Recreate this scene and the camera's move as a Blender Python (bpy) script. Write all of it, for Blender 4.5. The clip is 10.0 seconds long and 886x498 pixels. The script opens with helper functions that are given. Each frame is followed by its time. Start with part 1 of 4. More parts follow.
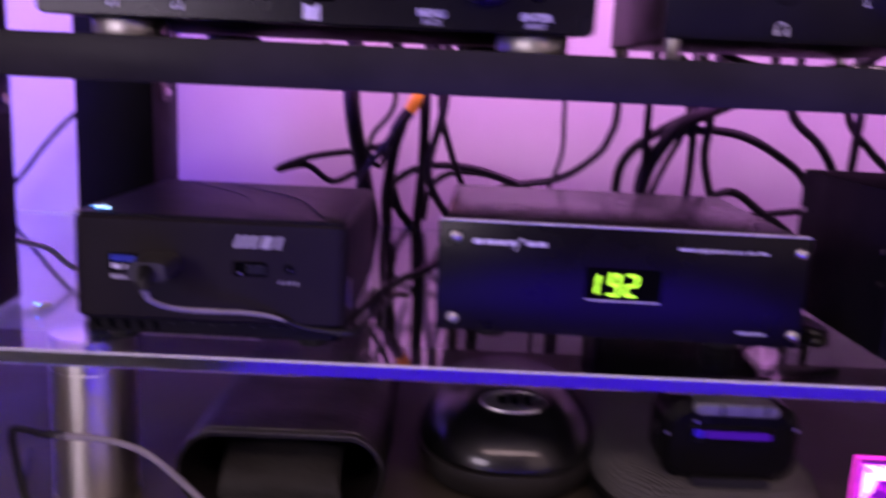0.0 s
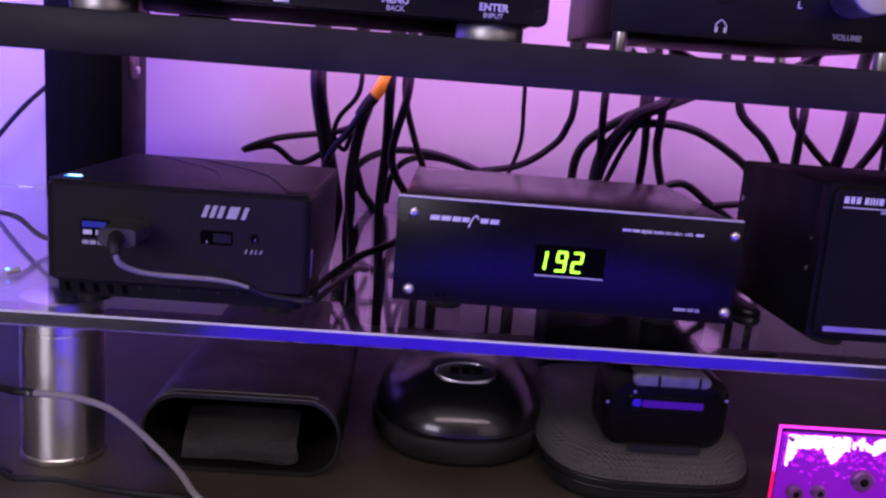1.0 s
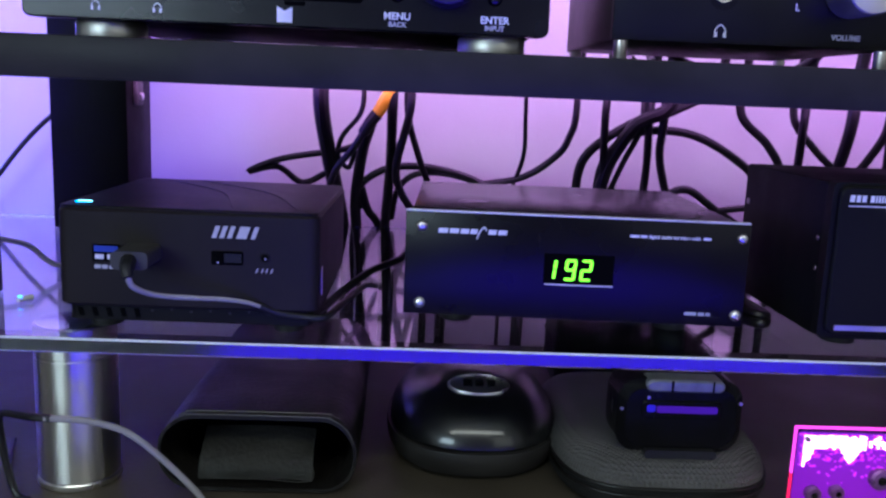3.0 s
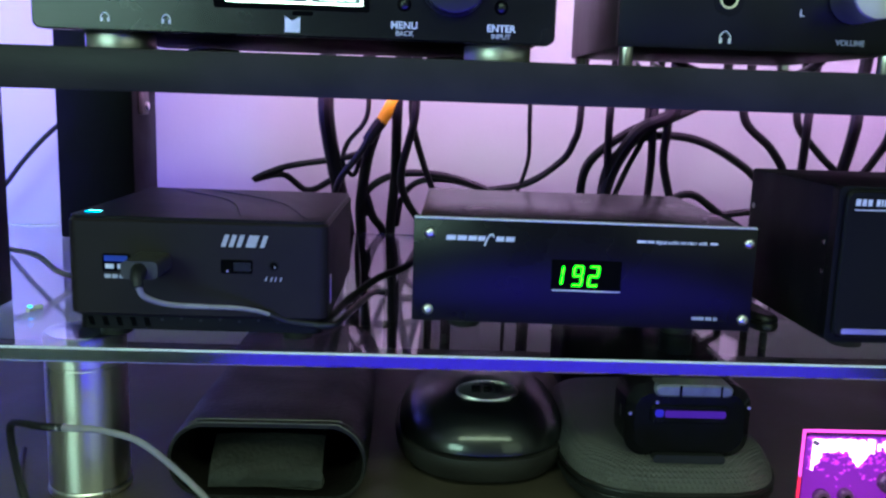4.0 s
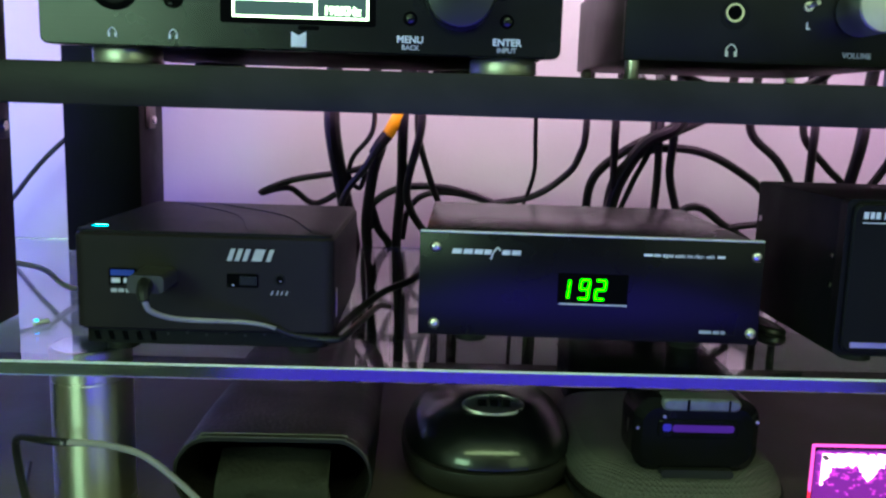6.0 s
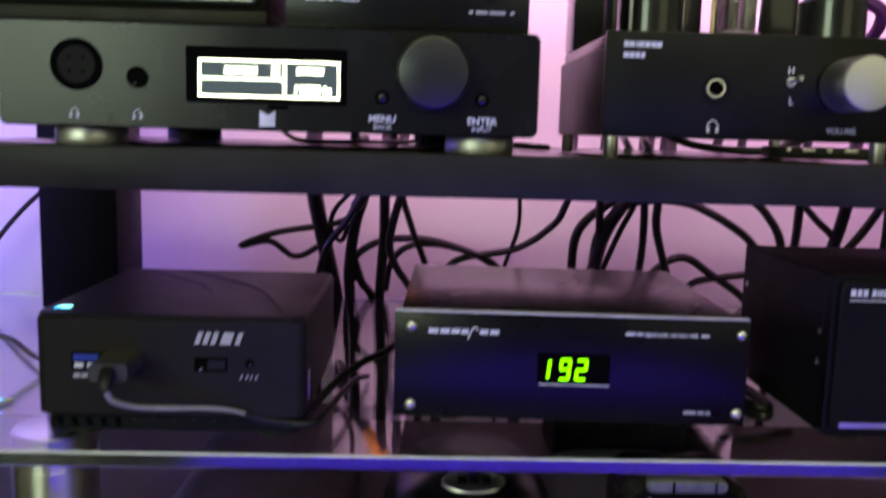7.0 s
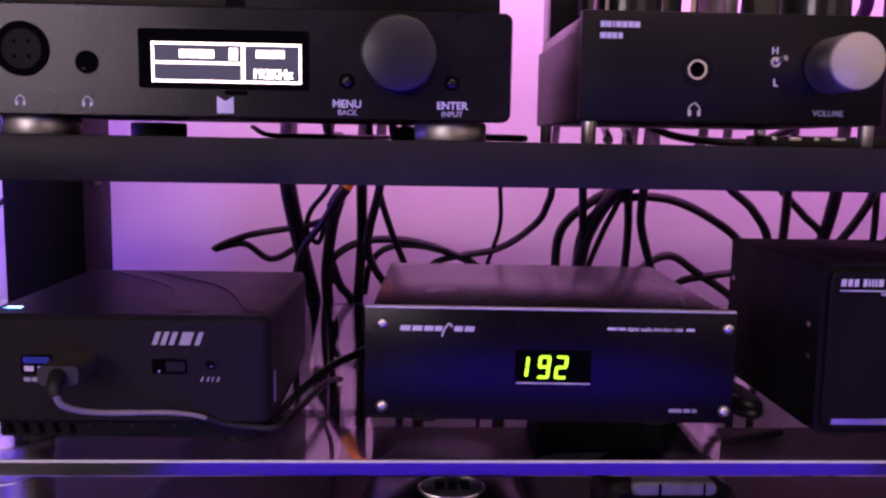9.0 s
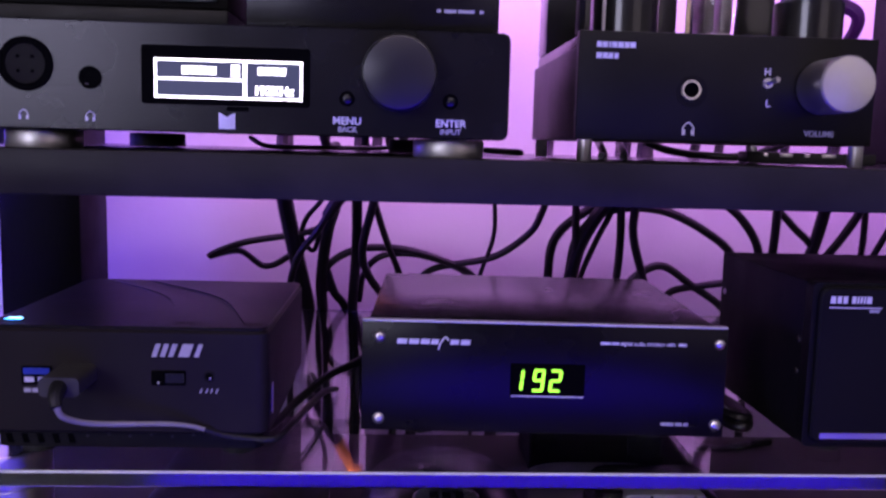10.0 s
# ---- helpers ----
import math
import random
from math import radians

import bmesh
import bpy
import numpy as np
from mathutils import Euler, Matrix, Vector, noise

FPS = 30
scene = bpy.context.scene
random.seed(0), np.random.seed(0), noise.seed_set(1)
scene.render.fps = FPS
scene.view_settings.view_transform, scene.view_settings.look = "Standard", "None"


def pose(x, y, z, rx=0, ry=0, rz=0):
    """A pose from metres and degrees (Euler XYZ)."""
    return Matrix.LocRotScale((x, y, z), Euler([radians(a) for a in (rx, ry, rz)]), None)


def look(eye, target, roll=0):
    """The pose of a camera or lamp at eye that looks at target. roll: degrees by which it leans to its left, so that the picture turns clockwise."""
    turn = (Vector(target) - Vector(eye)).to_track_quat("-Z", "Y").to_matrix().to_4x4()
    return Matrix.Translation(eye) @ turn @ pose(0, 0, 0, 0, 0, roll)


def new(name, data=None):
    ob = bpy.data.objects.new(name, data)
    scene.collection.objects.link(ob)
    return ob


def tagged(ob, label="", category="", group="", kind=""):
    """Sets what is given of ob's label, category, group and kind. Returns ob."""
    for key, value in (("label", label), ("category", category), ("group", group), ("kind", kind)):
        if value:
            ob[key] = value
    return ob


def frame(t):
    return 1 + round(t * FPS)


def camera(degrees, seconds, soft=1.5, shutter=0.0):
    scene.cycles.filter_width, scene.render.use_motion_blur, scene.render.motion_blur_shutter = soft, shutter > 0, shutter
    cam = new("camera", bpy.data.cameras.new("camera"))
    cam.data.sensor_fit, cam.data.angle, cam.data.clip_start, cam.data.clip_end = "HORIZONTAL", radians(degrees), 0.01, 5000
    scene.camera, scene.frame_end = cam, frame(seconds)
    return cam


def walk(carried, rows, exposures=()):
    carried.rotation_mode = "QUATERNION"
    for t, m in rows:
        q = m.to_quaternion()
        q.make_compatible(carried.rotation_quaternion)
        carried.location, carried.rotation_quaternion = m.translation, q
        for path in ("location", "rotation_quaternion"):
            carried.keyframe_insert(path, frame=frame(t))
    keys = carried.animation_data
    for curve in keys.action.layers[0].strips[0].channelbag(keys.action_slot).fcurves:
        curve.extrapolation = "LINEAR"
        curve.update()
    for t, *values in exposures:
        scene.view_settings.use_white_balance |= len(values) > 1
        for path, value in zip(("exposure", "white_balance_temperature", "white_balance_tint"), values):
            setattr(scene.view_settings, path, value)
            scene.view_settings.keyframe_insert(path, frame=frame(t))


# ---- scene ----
cam = camera(54.70, 10.0, soft=2.4, shutter=0.5)
PATH = [
    (0, (-0.00497, -0.37571, 0.20457), (-0.00565, 0.11497, 0.10851), 2.58),
    (0.2, (0.01135, -0.38542, 0.20584), (0.02797, 0.10234, 0.09718), 3.53),
    (0.5, (0.00127, -0.40793, 0.20385), (0.02133, 0.08071, 0.09978), 3.98),
    (1, (-0.00138, -0.39942, 0.20105), (0.01879, 0.09027, 0.10205), 4.42),
    (1.5, (-0.00419, -0.40189, 0.19760), (0.01481, 0.08850, 0.10189), 4.37),
    (2, (-0.00337, -0.40363, 0.20101), (0.01427, 0.08743, 0.10852), 3.83),
    (2.5, (-0.00328, -0.40172, 0.19930), (0.01392, 0.08961, 0.10821), 2.95),
    (4, (-0.00675, -0.40346, 0.20057), (0.00943, 0.08869, 0.11385), 1.90),
    (4.5, (-0.00820, -0.40486, 0.19987), (0.00605, 0.08760, 0.11458), 1.81),
    (5, (-0.00691, -0.40177, 0.19730), (0.00677, 0.09095, 0.11345), 1.94),
    (5.5, (-0.00698, -0.40268, 0.19951), (0.00647, 0.09042, 0.11785), 1.88),
    (6.8, (-0.00404, -0.40246, 0.21125), (0.00743, 0.09205, 0.13825), 1.59),
    (7, (0.00120, -0.38671, 0.22678), (0.01706, 0.10834, 0.15838), 1.56),
    (7.2, (0.00400, -0.38400, 0.23200), (0.02122, 0.11170, 0.17385), 1.2),
    (7.3, (0.00700, -0.38300, 0.23400), (0.02547, 0.11317, 0.17983), 1.0),
    (7.5, (0.01393, -0.37686, 0.23454), (0.03082, 0.11943, 0.17621), 0.73),
    (8, (0.01206, -0.36837, 0.21889), (0.03033, 0.12743, 0.15691), 0.62),
    (8.5, (0.01118, -0.36889, 0.21788), (0.03056, 0.12689, 0.15598), 0.73),
    (9, (0.01004, -0.36949, 0.21673), (0.03164, 0.12615, 0.15447), 0.97),
    (9.5, (0.00394, -0.37221, 0.21431), (0.02876, 0.12323, 0.15166), 1.35),
    (10, (0.00691, -0.37386, 0.22310), (0.03391, 0.12163, 0.16177), 1.51),
]
# the wall light drifts violet, blue, green, amber, pink, violet; the picture's tone follows it
TONES = [
    (0.0, -0.05, 7000, 60),
    (1.0, -0.05, 6500, 46),
    (2.0, 0.0, 5700, 30),
    (2.7, 0.10, 5700, 10),
    (3.8, 0.40, 6000, -42),
    (4.3, 0.40, 6900, -62),
    (5.0, 0.35, 8600, -78),
    (5.7, 0.35, 9000, -78),
    (6.8, 0.15, 9500, -35),
    (7.4, 0.05, 9300, -6),
    (8.2, -0.1, 9200, 44),
    (8.8, -0.22, 8000, 56),
    (9.5, -0.25, 6900, 50),
    (10.0, -0.20, 6100, 44),
]
walk(cam, [(t, look(eye, target, roll)) for t, eye, target, roll in PATH], TONES)

# ---- world, lamps ----
world = bpy.data.worlds.new("world")
world.use_nodes = True
world.node_tree.nodes["Background"].inputs[0].default_value = (0.5, 0.5, 0.55, 1)
world.node_tree.nodes["Background"].inputs[1].default_value = 0.004
scene.world = world


def area(name, m, sx, sy, watts, color):
    la = bpy.data.lights.new(name, "AREA")
    la.shape, la.size, la.size_y, la.energy, la.color = "RECTANGLE", sx, sy, watts, color
    ob = new(name, la)
    ob.matrix_world = m
    return ob


# the colour-changing strip along the rear of the rack's upper frame, facing the wall
area("led_strip_light", look((0.12, 0.270, 0.440), (0.12, 0.375, 0.400)), 1.1, 0.02, 3.8, (0.60, 0.235, 0.75))
# its second run along the rear edge of the shelf board, facing the wall
area("shelf_strip_light", look((0.12, 0.2640, 0.2085), (0.12, 0.375, 0.2085)), 1.0, 0.008, 0.52, (0.60, 0.235, 0.75))
# the violet-blue strip at the far left end
area("blue_strip_light", look((-0.62, 0.20, 0.21), (-0.40, 0.37, 0.10)), 0.05, 0.22, 2.6, (0.12, 0.07, 1.0))
# the room's lamp high on the far side
area("room_lamp_light", look((0.1, -1.50, 1.64), (0.0, 0.0, 0.05)), 2.2, 0.45, 17.0, (1.0, 0.94, 0.85))
# unseen room lights added behind the camera for sheen on plates and knob
area("left_sheen_light", look((-0.85, -1.40, 0.47), (-0.10, 0.0, 0.22)), 0.62, 0.42, 6.2, (0.82, 0.92, 1.0))
area("right_sheen_light", look((1.00, -1.50, 0.60), (0.10, 0.0, 0.22)), 0.90, 0.80, 1.5, (1.0, 0.95, 0.86))
# the blue glow of the keyboard lying in front of the rack
area("keyboard_glow", pose(0.09, -0.40, 0.012, 180, 0, 0), 0.46, 0.44, 3.0, (0.05, 0.012, 1.0))


# ---- materials ----
def surf(name, col, rough, metal=0.0, var=0.25, scale=40.0, bump=0.1, bscale=900.0, coat=0.0, stretch=(1, 1, 1), smudge=0.12, spec=0.5):
    """A painted, moulded or metal surface with broad stains, fine relief and uneven gloss."""
    m = bpy.data.materials.new(name)
    m.use_nodes = True
    nt = m.node_tree
    b = nt.nodes["Principled BSDF"]
    tc = nt.nodes.new("ShaderNodeTexCoord")
    mp = nt.nodes.new("ShaderNodeMapping")
    mp.inputs["Scale"].default_value = stretch
    nt.links.new(tc.outputs["Object"], mp.inputs["Vector"])
    big, fine = nt.nodes.new("ShaderNodeTexNoise"), nt.nodes.new("ShaderNodeTexNoise")
    big.inputs["Scale"].default_value, big.inputs["Detail"].default_value = scale, 5
    fine.inputs["Scale"].default_value, fine.inputs["Detail"].default_value = bscale, 3
    nt.links.new(tc.outputs["Object"], big.inputs["Vector"])
    nt.links.new(mp.outputs["Vector"], fine.inputs["Vector"])
    ramp = nt.nodes.new("ShaderNodeMapRange")
    ramp.inputs["From Min"].default_value, ramp.inputs["From Max"].default_value = 0.3, 0.7
    ramp.inputs["To Min"].default_value, ramp.inputs["To Max"].default_value = 1 - var, 1 + var
    nt.links.new(big.outputs["Fac"], ramp.inputs["Value"])
    mul = nt.nodes.new("ShaderNodeVectorMath")
    mul.operation = "SCALE"
    mul.inputs[0].default_value = col
    nt.links.new(ramp.outputs["Result"], mul.inputs["Scale"])
    nt.links.new(mul.outputs["Vector"], b.inputs["Base Color"])
    rr = nt.nodes.new("ShaderNodeMapRange")
    rr.inputs["From Min"].default_value, rr.inputs["From Max"].default_value = 0.3, 0.7
    rr.inputs["To Min"].default_value, rr.inputs["To Max"].default_value = max(0.02, rough - smudge), min(1, rough + smudge)
    nt.links.new(big.outputs["Fac"], rr.inputs["Value"])
    nt.links.new(rr.outputs["Result"], b.inputs["Roughness"])
    b.inputs["Metallic"].default_value = metal
    b.inputs["Coat Weight"].default_value = coat
    b.inputs["Coat Roughness"].default_value = 0.08
    b.inputs["Specular IOR Level"].default_value = spec
    if bump:
        bp = nt.nodes.new("ShaderNodeBump")
        bp.inputs["Strength"].default_value, bp.inputs["Distance"].default_value = bump, 0.0006
        nt.links.new(fine.outputs["Fac"], bp.inputs["Height"])
        nt.links.new(bp.outputs["Normal"], b.inputs["Normal"])
    return m


def glow(name, col, strength):
    m = bpy.data.materials.new(name)
    m.use_nodes = True
    b = m.node_tree.nodes["Principled BSDF"]
    b.inputs["Base Color"].default_value = (*[0.3 * c for c in col], 1)
    b.inputs["Emission Color"].default_value = (*col, 1)
    b.inputs["Emission Strength"].default_value = strength
    return m


def glass(name, col, rough=0.0, ior=1.5):
    m = bpy.data.materials.new(name)
    m.use_nodes = True
    b = m.node_tree.nodes["Principled BSDF"]
    b.inputs["Base Color"].default_value = (*col, 1)
    b.inputs["Transmission Weight"].default_value = 1.0
    b.inputs["Roughness"].default_value = rough
    b.inputs["IOR"].default_value = ior
    return m


WALL = surf("wall_paint", (0.74, 0.73, 0.74), 0.75, var=0.06, scale=9, bump=0.25, bscale=260)
ROOM = surf("room_paint", (0.62, 0.60, 0.58), 0.8, var=0.1, scale=3, bump=0.1, bscale=100)
DESK = surf("desk_laminate", (0.078, 0.064, 0.045), 0.55, var=0.4, scale=14, bump=0.25, bscale=300)
RACK = surf("rack_black_vinyl", (0.026, 0.0235, 0.0215), 0.5, var=0.3, scale=25, bump=0.15, bscale=700, stretch=(0.15, 1, 1), spec=0.14)
POSTM = surf("rack_upright_black", (0.006, 0.005, 0.005), 0.55, var=0.25, scale=25, bump=0.3, bscale=600, stretch=(1, 1, 0.15), spec=0.15)
BRACKET = surf("bracket_grey", (0.09, 0.085, 0.08), 0.5, metal=0.3)
HINGE = surf("hinge_dull_silver", (0.30, 0.30, 0.27), 0.42, metal=0.5, scale=120)
STEEL = surf("brushed_steel", (0.86, 0.84, 0.79), 0.36, metal=1.0, var=0.04, scale=20, bump=0.0, bscale=900, stretch=(1, 1, 0.05), smudge=0.03)
brush_nodes = STEEL.node_tree
brush_tangent = brush_nodes.nodes.new("ShaderNodeTangent")
brush_tangent.direction_type, brush_tangent.axis = "RADIAL", "Z"
brush_nodes.links.new(brush_tangent.outputs["Tangent"], brush_nodes.nodes["Principled BSDF"].inputs["Tangent"])
brush_nodes.nodes["Principled BSDF"].inputs["Anisotropic"].default_value = 0.85
brush_nodes.nodes["Principled BSDF"].inputs["Anisotropic Rotation"].default_value = 0.25
CAPSTEEL = surf("polished_steel_cap", (0.85, 0.85, 0.85), 0.10, metal=1.0, var=0.03, bump=0.0, smudge=0.03)
CHROME = surf("bright_steel", (0.80, 0.78, 0.76), 0.30, metal=1.0, var=0.08, bump=0.05)
ALU = surf("turned_aluminium", (0.74, 0.72, 0.69), 0.40, metal=1.0, var=0.08, scale=60, bump=0.12, bscale=1500)
PCPLASTIC = surf("pc_black_plastic", (0.019, 0.0155, 0.0155), 0.45, var=0.12, scale=30, bump=0.25, bscale=1800, smudge=0.03, spec=0.12)
PCTOP = surf("pc_lid_black", (0.009, 0.0085, 0.0085), 0.40, var=0.1, scale=30, bump=0.3, bscale=1500, smudge=0.025, spec=0.28)
PCFACET = surf("pc_lid_gloss", (0.006, 0.0055, 0.0055), 0.38, var=0.1, scale=30, bump=0.2, bscale=1500, smudge=0.02, spec=0.22)
ANOD = surf("anodised_black", (0.004, 0.003, 0.005), 0.29, metal=0.0, var=0.15, scale=26, bump=0.0, bscale=1600, stretch=(0.08, 1, 1), smudge=0.04, spec=0.22)
SATINGREY = surf("satin_grey_knob", (0.024, 0.024, 0.024), 0.36, var=0.15, scale=40, bump=0.04, bscale=2500, smudge=0.05)
SATINBLK = surf("satin_black_plate", (0.008, 0.0075, 0.007), 0.42, var=0.25, scale=26, bump=0.15, bscale=1600, smudge=0.05, spec=0.22)
CASEBLK = surf("black_case_paint", (0.009, 0.008, 0.009), 0.26, var=0.15, scale=22, bump=0.08, bscale=1500, smudge=0.02, spec=1.0)
MATTEBLK = surf("matte_black_case", (0.0065, 0.006, 0.006), 0.58, var=0.25, scale=22, bump=0.3, bscale=1300, spec=0.16)
BRUSHBLK = surf("brushed_black_alu", (0.034, 0.034, 0.036), 0.27, metal=0.8, var=0.2, scale=16, bump=0.08, bscale=900, stretch=(0.03, 1, 1), smudge=0.06)
GREYFACE = surf("grey_blue_faceplate", (0.10, 0.115, 0.14), 0.38, metal=0.4, var=0.15, scale=20, bump=0.2, bscale=900)
PLUGGREY = surf("plug_dark_grey", (0.045, 0.042, 0.040), 0.5, var=0.2, scale=60, bump=0.2, bscale=900)
BAREEDGE = surf("bare_metal_edge", (0.80, 0.79, 0.77), 0.45, metal=0.25, var=0.1, scale=90, bump=0.0)
RUBBER = surf("black_rubber", (0.010, 0.010, 0.010), 0.6, var=0.25, scale=60, bump=0.2, bscale=700)
CABLE = surf("cable_black_pvc", (0.010, 0.009, 0.010), 0.42, var=0.3, scale=30, bump=0.2, bscale=400)
GREYCABLE = surf("cable_grey_pvc", (0.32, 0.30, 0.30), 0.26, var=0.15, scale=30, bump=0.1)
WHITECABLE = surf("cable_white_pvc", (0.82, 0.80, 0.80), 0.4, var=0.1, scale=30, bump=0.1)
PURPLE = surf("cable_purple_sleeve", (0.12, 0.015, 0.16), 0.5, var=0.3, scale=60)
ORANGE = surf("orange_boot", (0.92, 0.52, 0.02), 0.45, var=0.15, scale=60)
RED = surf("red_terminal", (0.55, 0.03, 0.01), 0.4)
PRINT = surf("silver_print", (0.82, 0.82, 0.82), 0.5, var=0.12, scale=80, bump=0.0)
DIMPRINT = surf("grey_print", (0.48, 0.48, 0.49), 0.5, var=0.15, scale=80, bump=0.0)
LOGOGREY = surf("logo_silver", (0.52, 0.51, 0.50), 0.4, metal=0.0, var=0.1, scale=80, bump=0.0)
HOLE = surf("socket_black", (0.002, 0.002, 0.002), 0.6, bump=0.0, spec=0.02)
USBBLUE = surf("usb_blue_tongue", (0.02, 0.05, 0.45), 0.4, bump=0.0)
GOLD = surf("pale_gold", (0.75, 0.62, 0.38), 0.25, metal=1.0, bump=0.0)
LEATHER = surf("black_leather", (0.010, 0.0085, 0.0075), 0.46, var=0.3, scale=25, bump=0.8, bscale=420, spec=0.35)
SEAMGREY = surf("leather_seam_highlight", (0.085, 0.08, 0.075), 0.5, var=0.35, scale=60, bump=0.5, bscale=600)
SUEDE = surf("worn_grey_leather", (0.040, 0.038, 0.032), 0.62, var=0.35, scale=30, bump=0.8, bscale=380)
GLOSSBLK = surf("gloss_black_shell", (0.004, 0.004, 0.004), 0.34, var=0.2, scale=30, bump=0.03, smudge=0.06, coat=0.7)
PODBLK = surf("pod_black_shell", (0.004, 0.004, 0.004), 0.22, var=0.2, scale=60, bump=0.02, smudge=0.1, spec=0.2)
MATTEGREY = surf("matte_dark_rim", (0.019, 0.017, 0.016), 0.55, var=0.2, scale=30, bump=0.3)
ZIPBLK = surf("zip_tape", (0.016, 0.015, 0.015), 0.6, bump=0.6, bscale=500)
PURPLECAN = surf("capacitor_can", (0.22, 0.12, 0.26), 0.35, metal=0.5, var=0.3, scale=120)
PCB = surf("circuit_board", (0.10, 0.02, 0.16), 0.4, var=0.3, scale=120)
GLASSM = glass("shelf_glass", (0.90, 0.96, 0.93), ior=1.52)
EDGEGLASS = glass("shelf_glass_edge", (0.55, 0.80, 0.72), rough=0.18, ior=2.1)
GROUND = surf("ground_glass_arris", (0.80, 0.84, 0.83), 0.4, var=0.1, scale=90, bump=0.2, bscale=800)
TUBEGLASS = glass("tube_glass", (0.97, 0.97, 0.97))
ACRYLIC = glass("acrylic", (0.95, 0.75, 0.95))
MICA = surf("tube_plates", (0.22, 0.20, 0.20), 0.4, metal=0.7, var=0.3, scale=120)
GREENLED = glow("green_digits", (0.26, 1.0, 0.02), 2.4)
BLUELED = glow("blue_led", (0.02, 0.40, 1.0), 6.0)
ICELED = glow("pale_blue_led", (0.30, 0.75, 1.0), 5.0)
BLUEDOT = glow("deep_blue_led", (0.05, 0.22, 1.0), 8.0)
WHITELED = glow("white_led", (1.0, 0.98, 0.92), 6.0)
OLED = glow("oled_white", (0.95, 1.0, 0.97), 4.5)
OLEDDIM = glow("oled_dim", (0.05, 0.065, 0.10), 1.0)
# acrylic edges, board face and pads glow to stand in for LED light
PINKEDGE = glow("acrylic_edge_glow", (1.0, 0.06, 0.80), 1.6)
REDEDGE = glow("acrylic_edge_red_glow", (1.0, 0.01, 0.12), 1.2)
HOTPINK = glow("board_hot_light", (1.0, 0.55, 1.0), 5.0)
VIOLET = glow("board_face_violet_glow", (0.40, 0.01, 0.85), 0.45)
MAGENTA = glow("board_pad_magenta_glow", (0.75, 0.03, 0.95), 1.1)
# faint glows that stand in for blue light mirrored in a glossy shell
DEEPBLUE = glow("faint_blue_reflection", (0.05, 0.02, 1.0), 0.30)
POINTVIOLET = glow("faint_violet_reflection", (0.14, 0.01, 0.75), 0.20)
REDGLOW = glow("tube_base_glow", (1.0, 0.05, 0.15), 1.2)
IVORY = surf("grey_ivory_key", (0.45, 0.42, 0.40), 0.4, bump=0.0)


def mesh_cloth():
    """Woven mesh fabric with small diagonal cells."""
    m = surf("mesh_fabric", (0.085, 0.081, 0.074), 0.55, var=0.2, scale=30, bump=0.0)
    nt = m.node_tree
    tc = nt.nodes.new("ShaderNodeTexCoord")
    mp = nt.nodes.new("ShaderNodeMapping")
    mp.inputs["Rotation"].default_value = (0, 0, radians(45))
    nt.links.new(tc.outputs["Object"], mp.inputs["Vector"])
    vo = nt.nodes.new("ShaderNodeTexVoronoi")
    vo.inputs["Scale"].default_value, vo.inputs["Randomness"].default_value = 520, 0.0
    nt.links.new(mp.outputs["Vector"], vo.inputs["Vector"])
    bp = nt.nodes.new("ShaderNodeBump")
    bp.inputs["Strength"].default_value, bp.inputs["Distance"].default_value = 1.0, 0.0012
    nt.links.new(vo.outputs["Distance"], bp.inputs["Height"])
    nt.links.new(bp.outputs["Normal"], nt.nodes["Principled BSDF"].inputs["Normal"])
    return m


MESHCLOTH = mesh_cloth()


# ---- building helpers ----
def thing(name, m, label, category, group="", kind=""):
    ob = new(name)
    ob.matrix_world = m
    ob.empty_display_size = 0.01
    return tagged(ob, label, category, group, kind)


def part(name, bm, material, parent=None, label="", smooth=True):
    me = bpy.data.meshes.new(name)
    bmesh.ops.recalc_face_normals(bm, faces=bm.faces)
    bm.to_mesh(me)
    bm.free()
    me.materials.append(material)
    if smooth:
        for p in me.polygons:
            p.use_smooth = True
        me.set_sharp_from_angle(angle=radians(35))
    ob = new(name, me)
    if parent:
        ob.parent = parent
    if label:
        tagged(ob, label)
    return ob


def box(x0, x1, y0, y1, z0, z1, bevel=0.0, seg=2, bm=None):
    bm = bm or bmesh.new()
    m = Matrix.LocRotScale(((x0 + x1) / 2, (y0 + y1) / 2, (z0 + z1) / 2), None, (x1 - x0, y1 - y0, z1 - z0))
    r = bmesh.ops.create_cube(bm, size=1, matrix=m)
    if bevel:
        edges = {e for v in r["verts"] for e in v.link_edges}
        bmesh.ops.bevel(bm, geom=list(edges), offset=bevel, segments=seg, affect="EDGES", profile=0.5)
    return bm


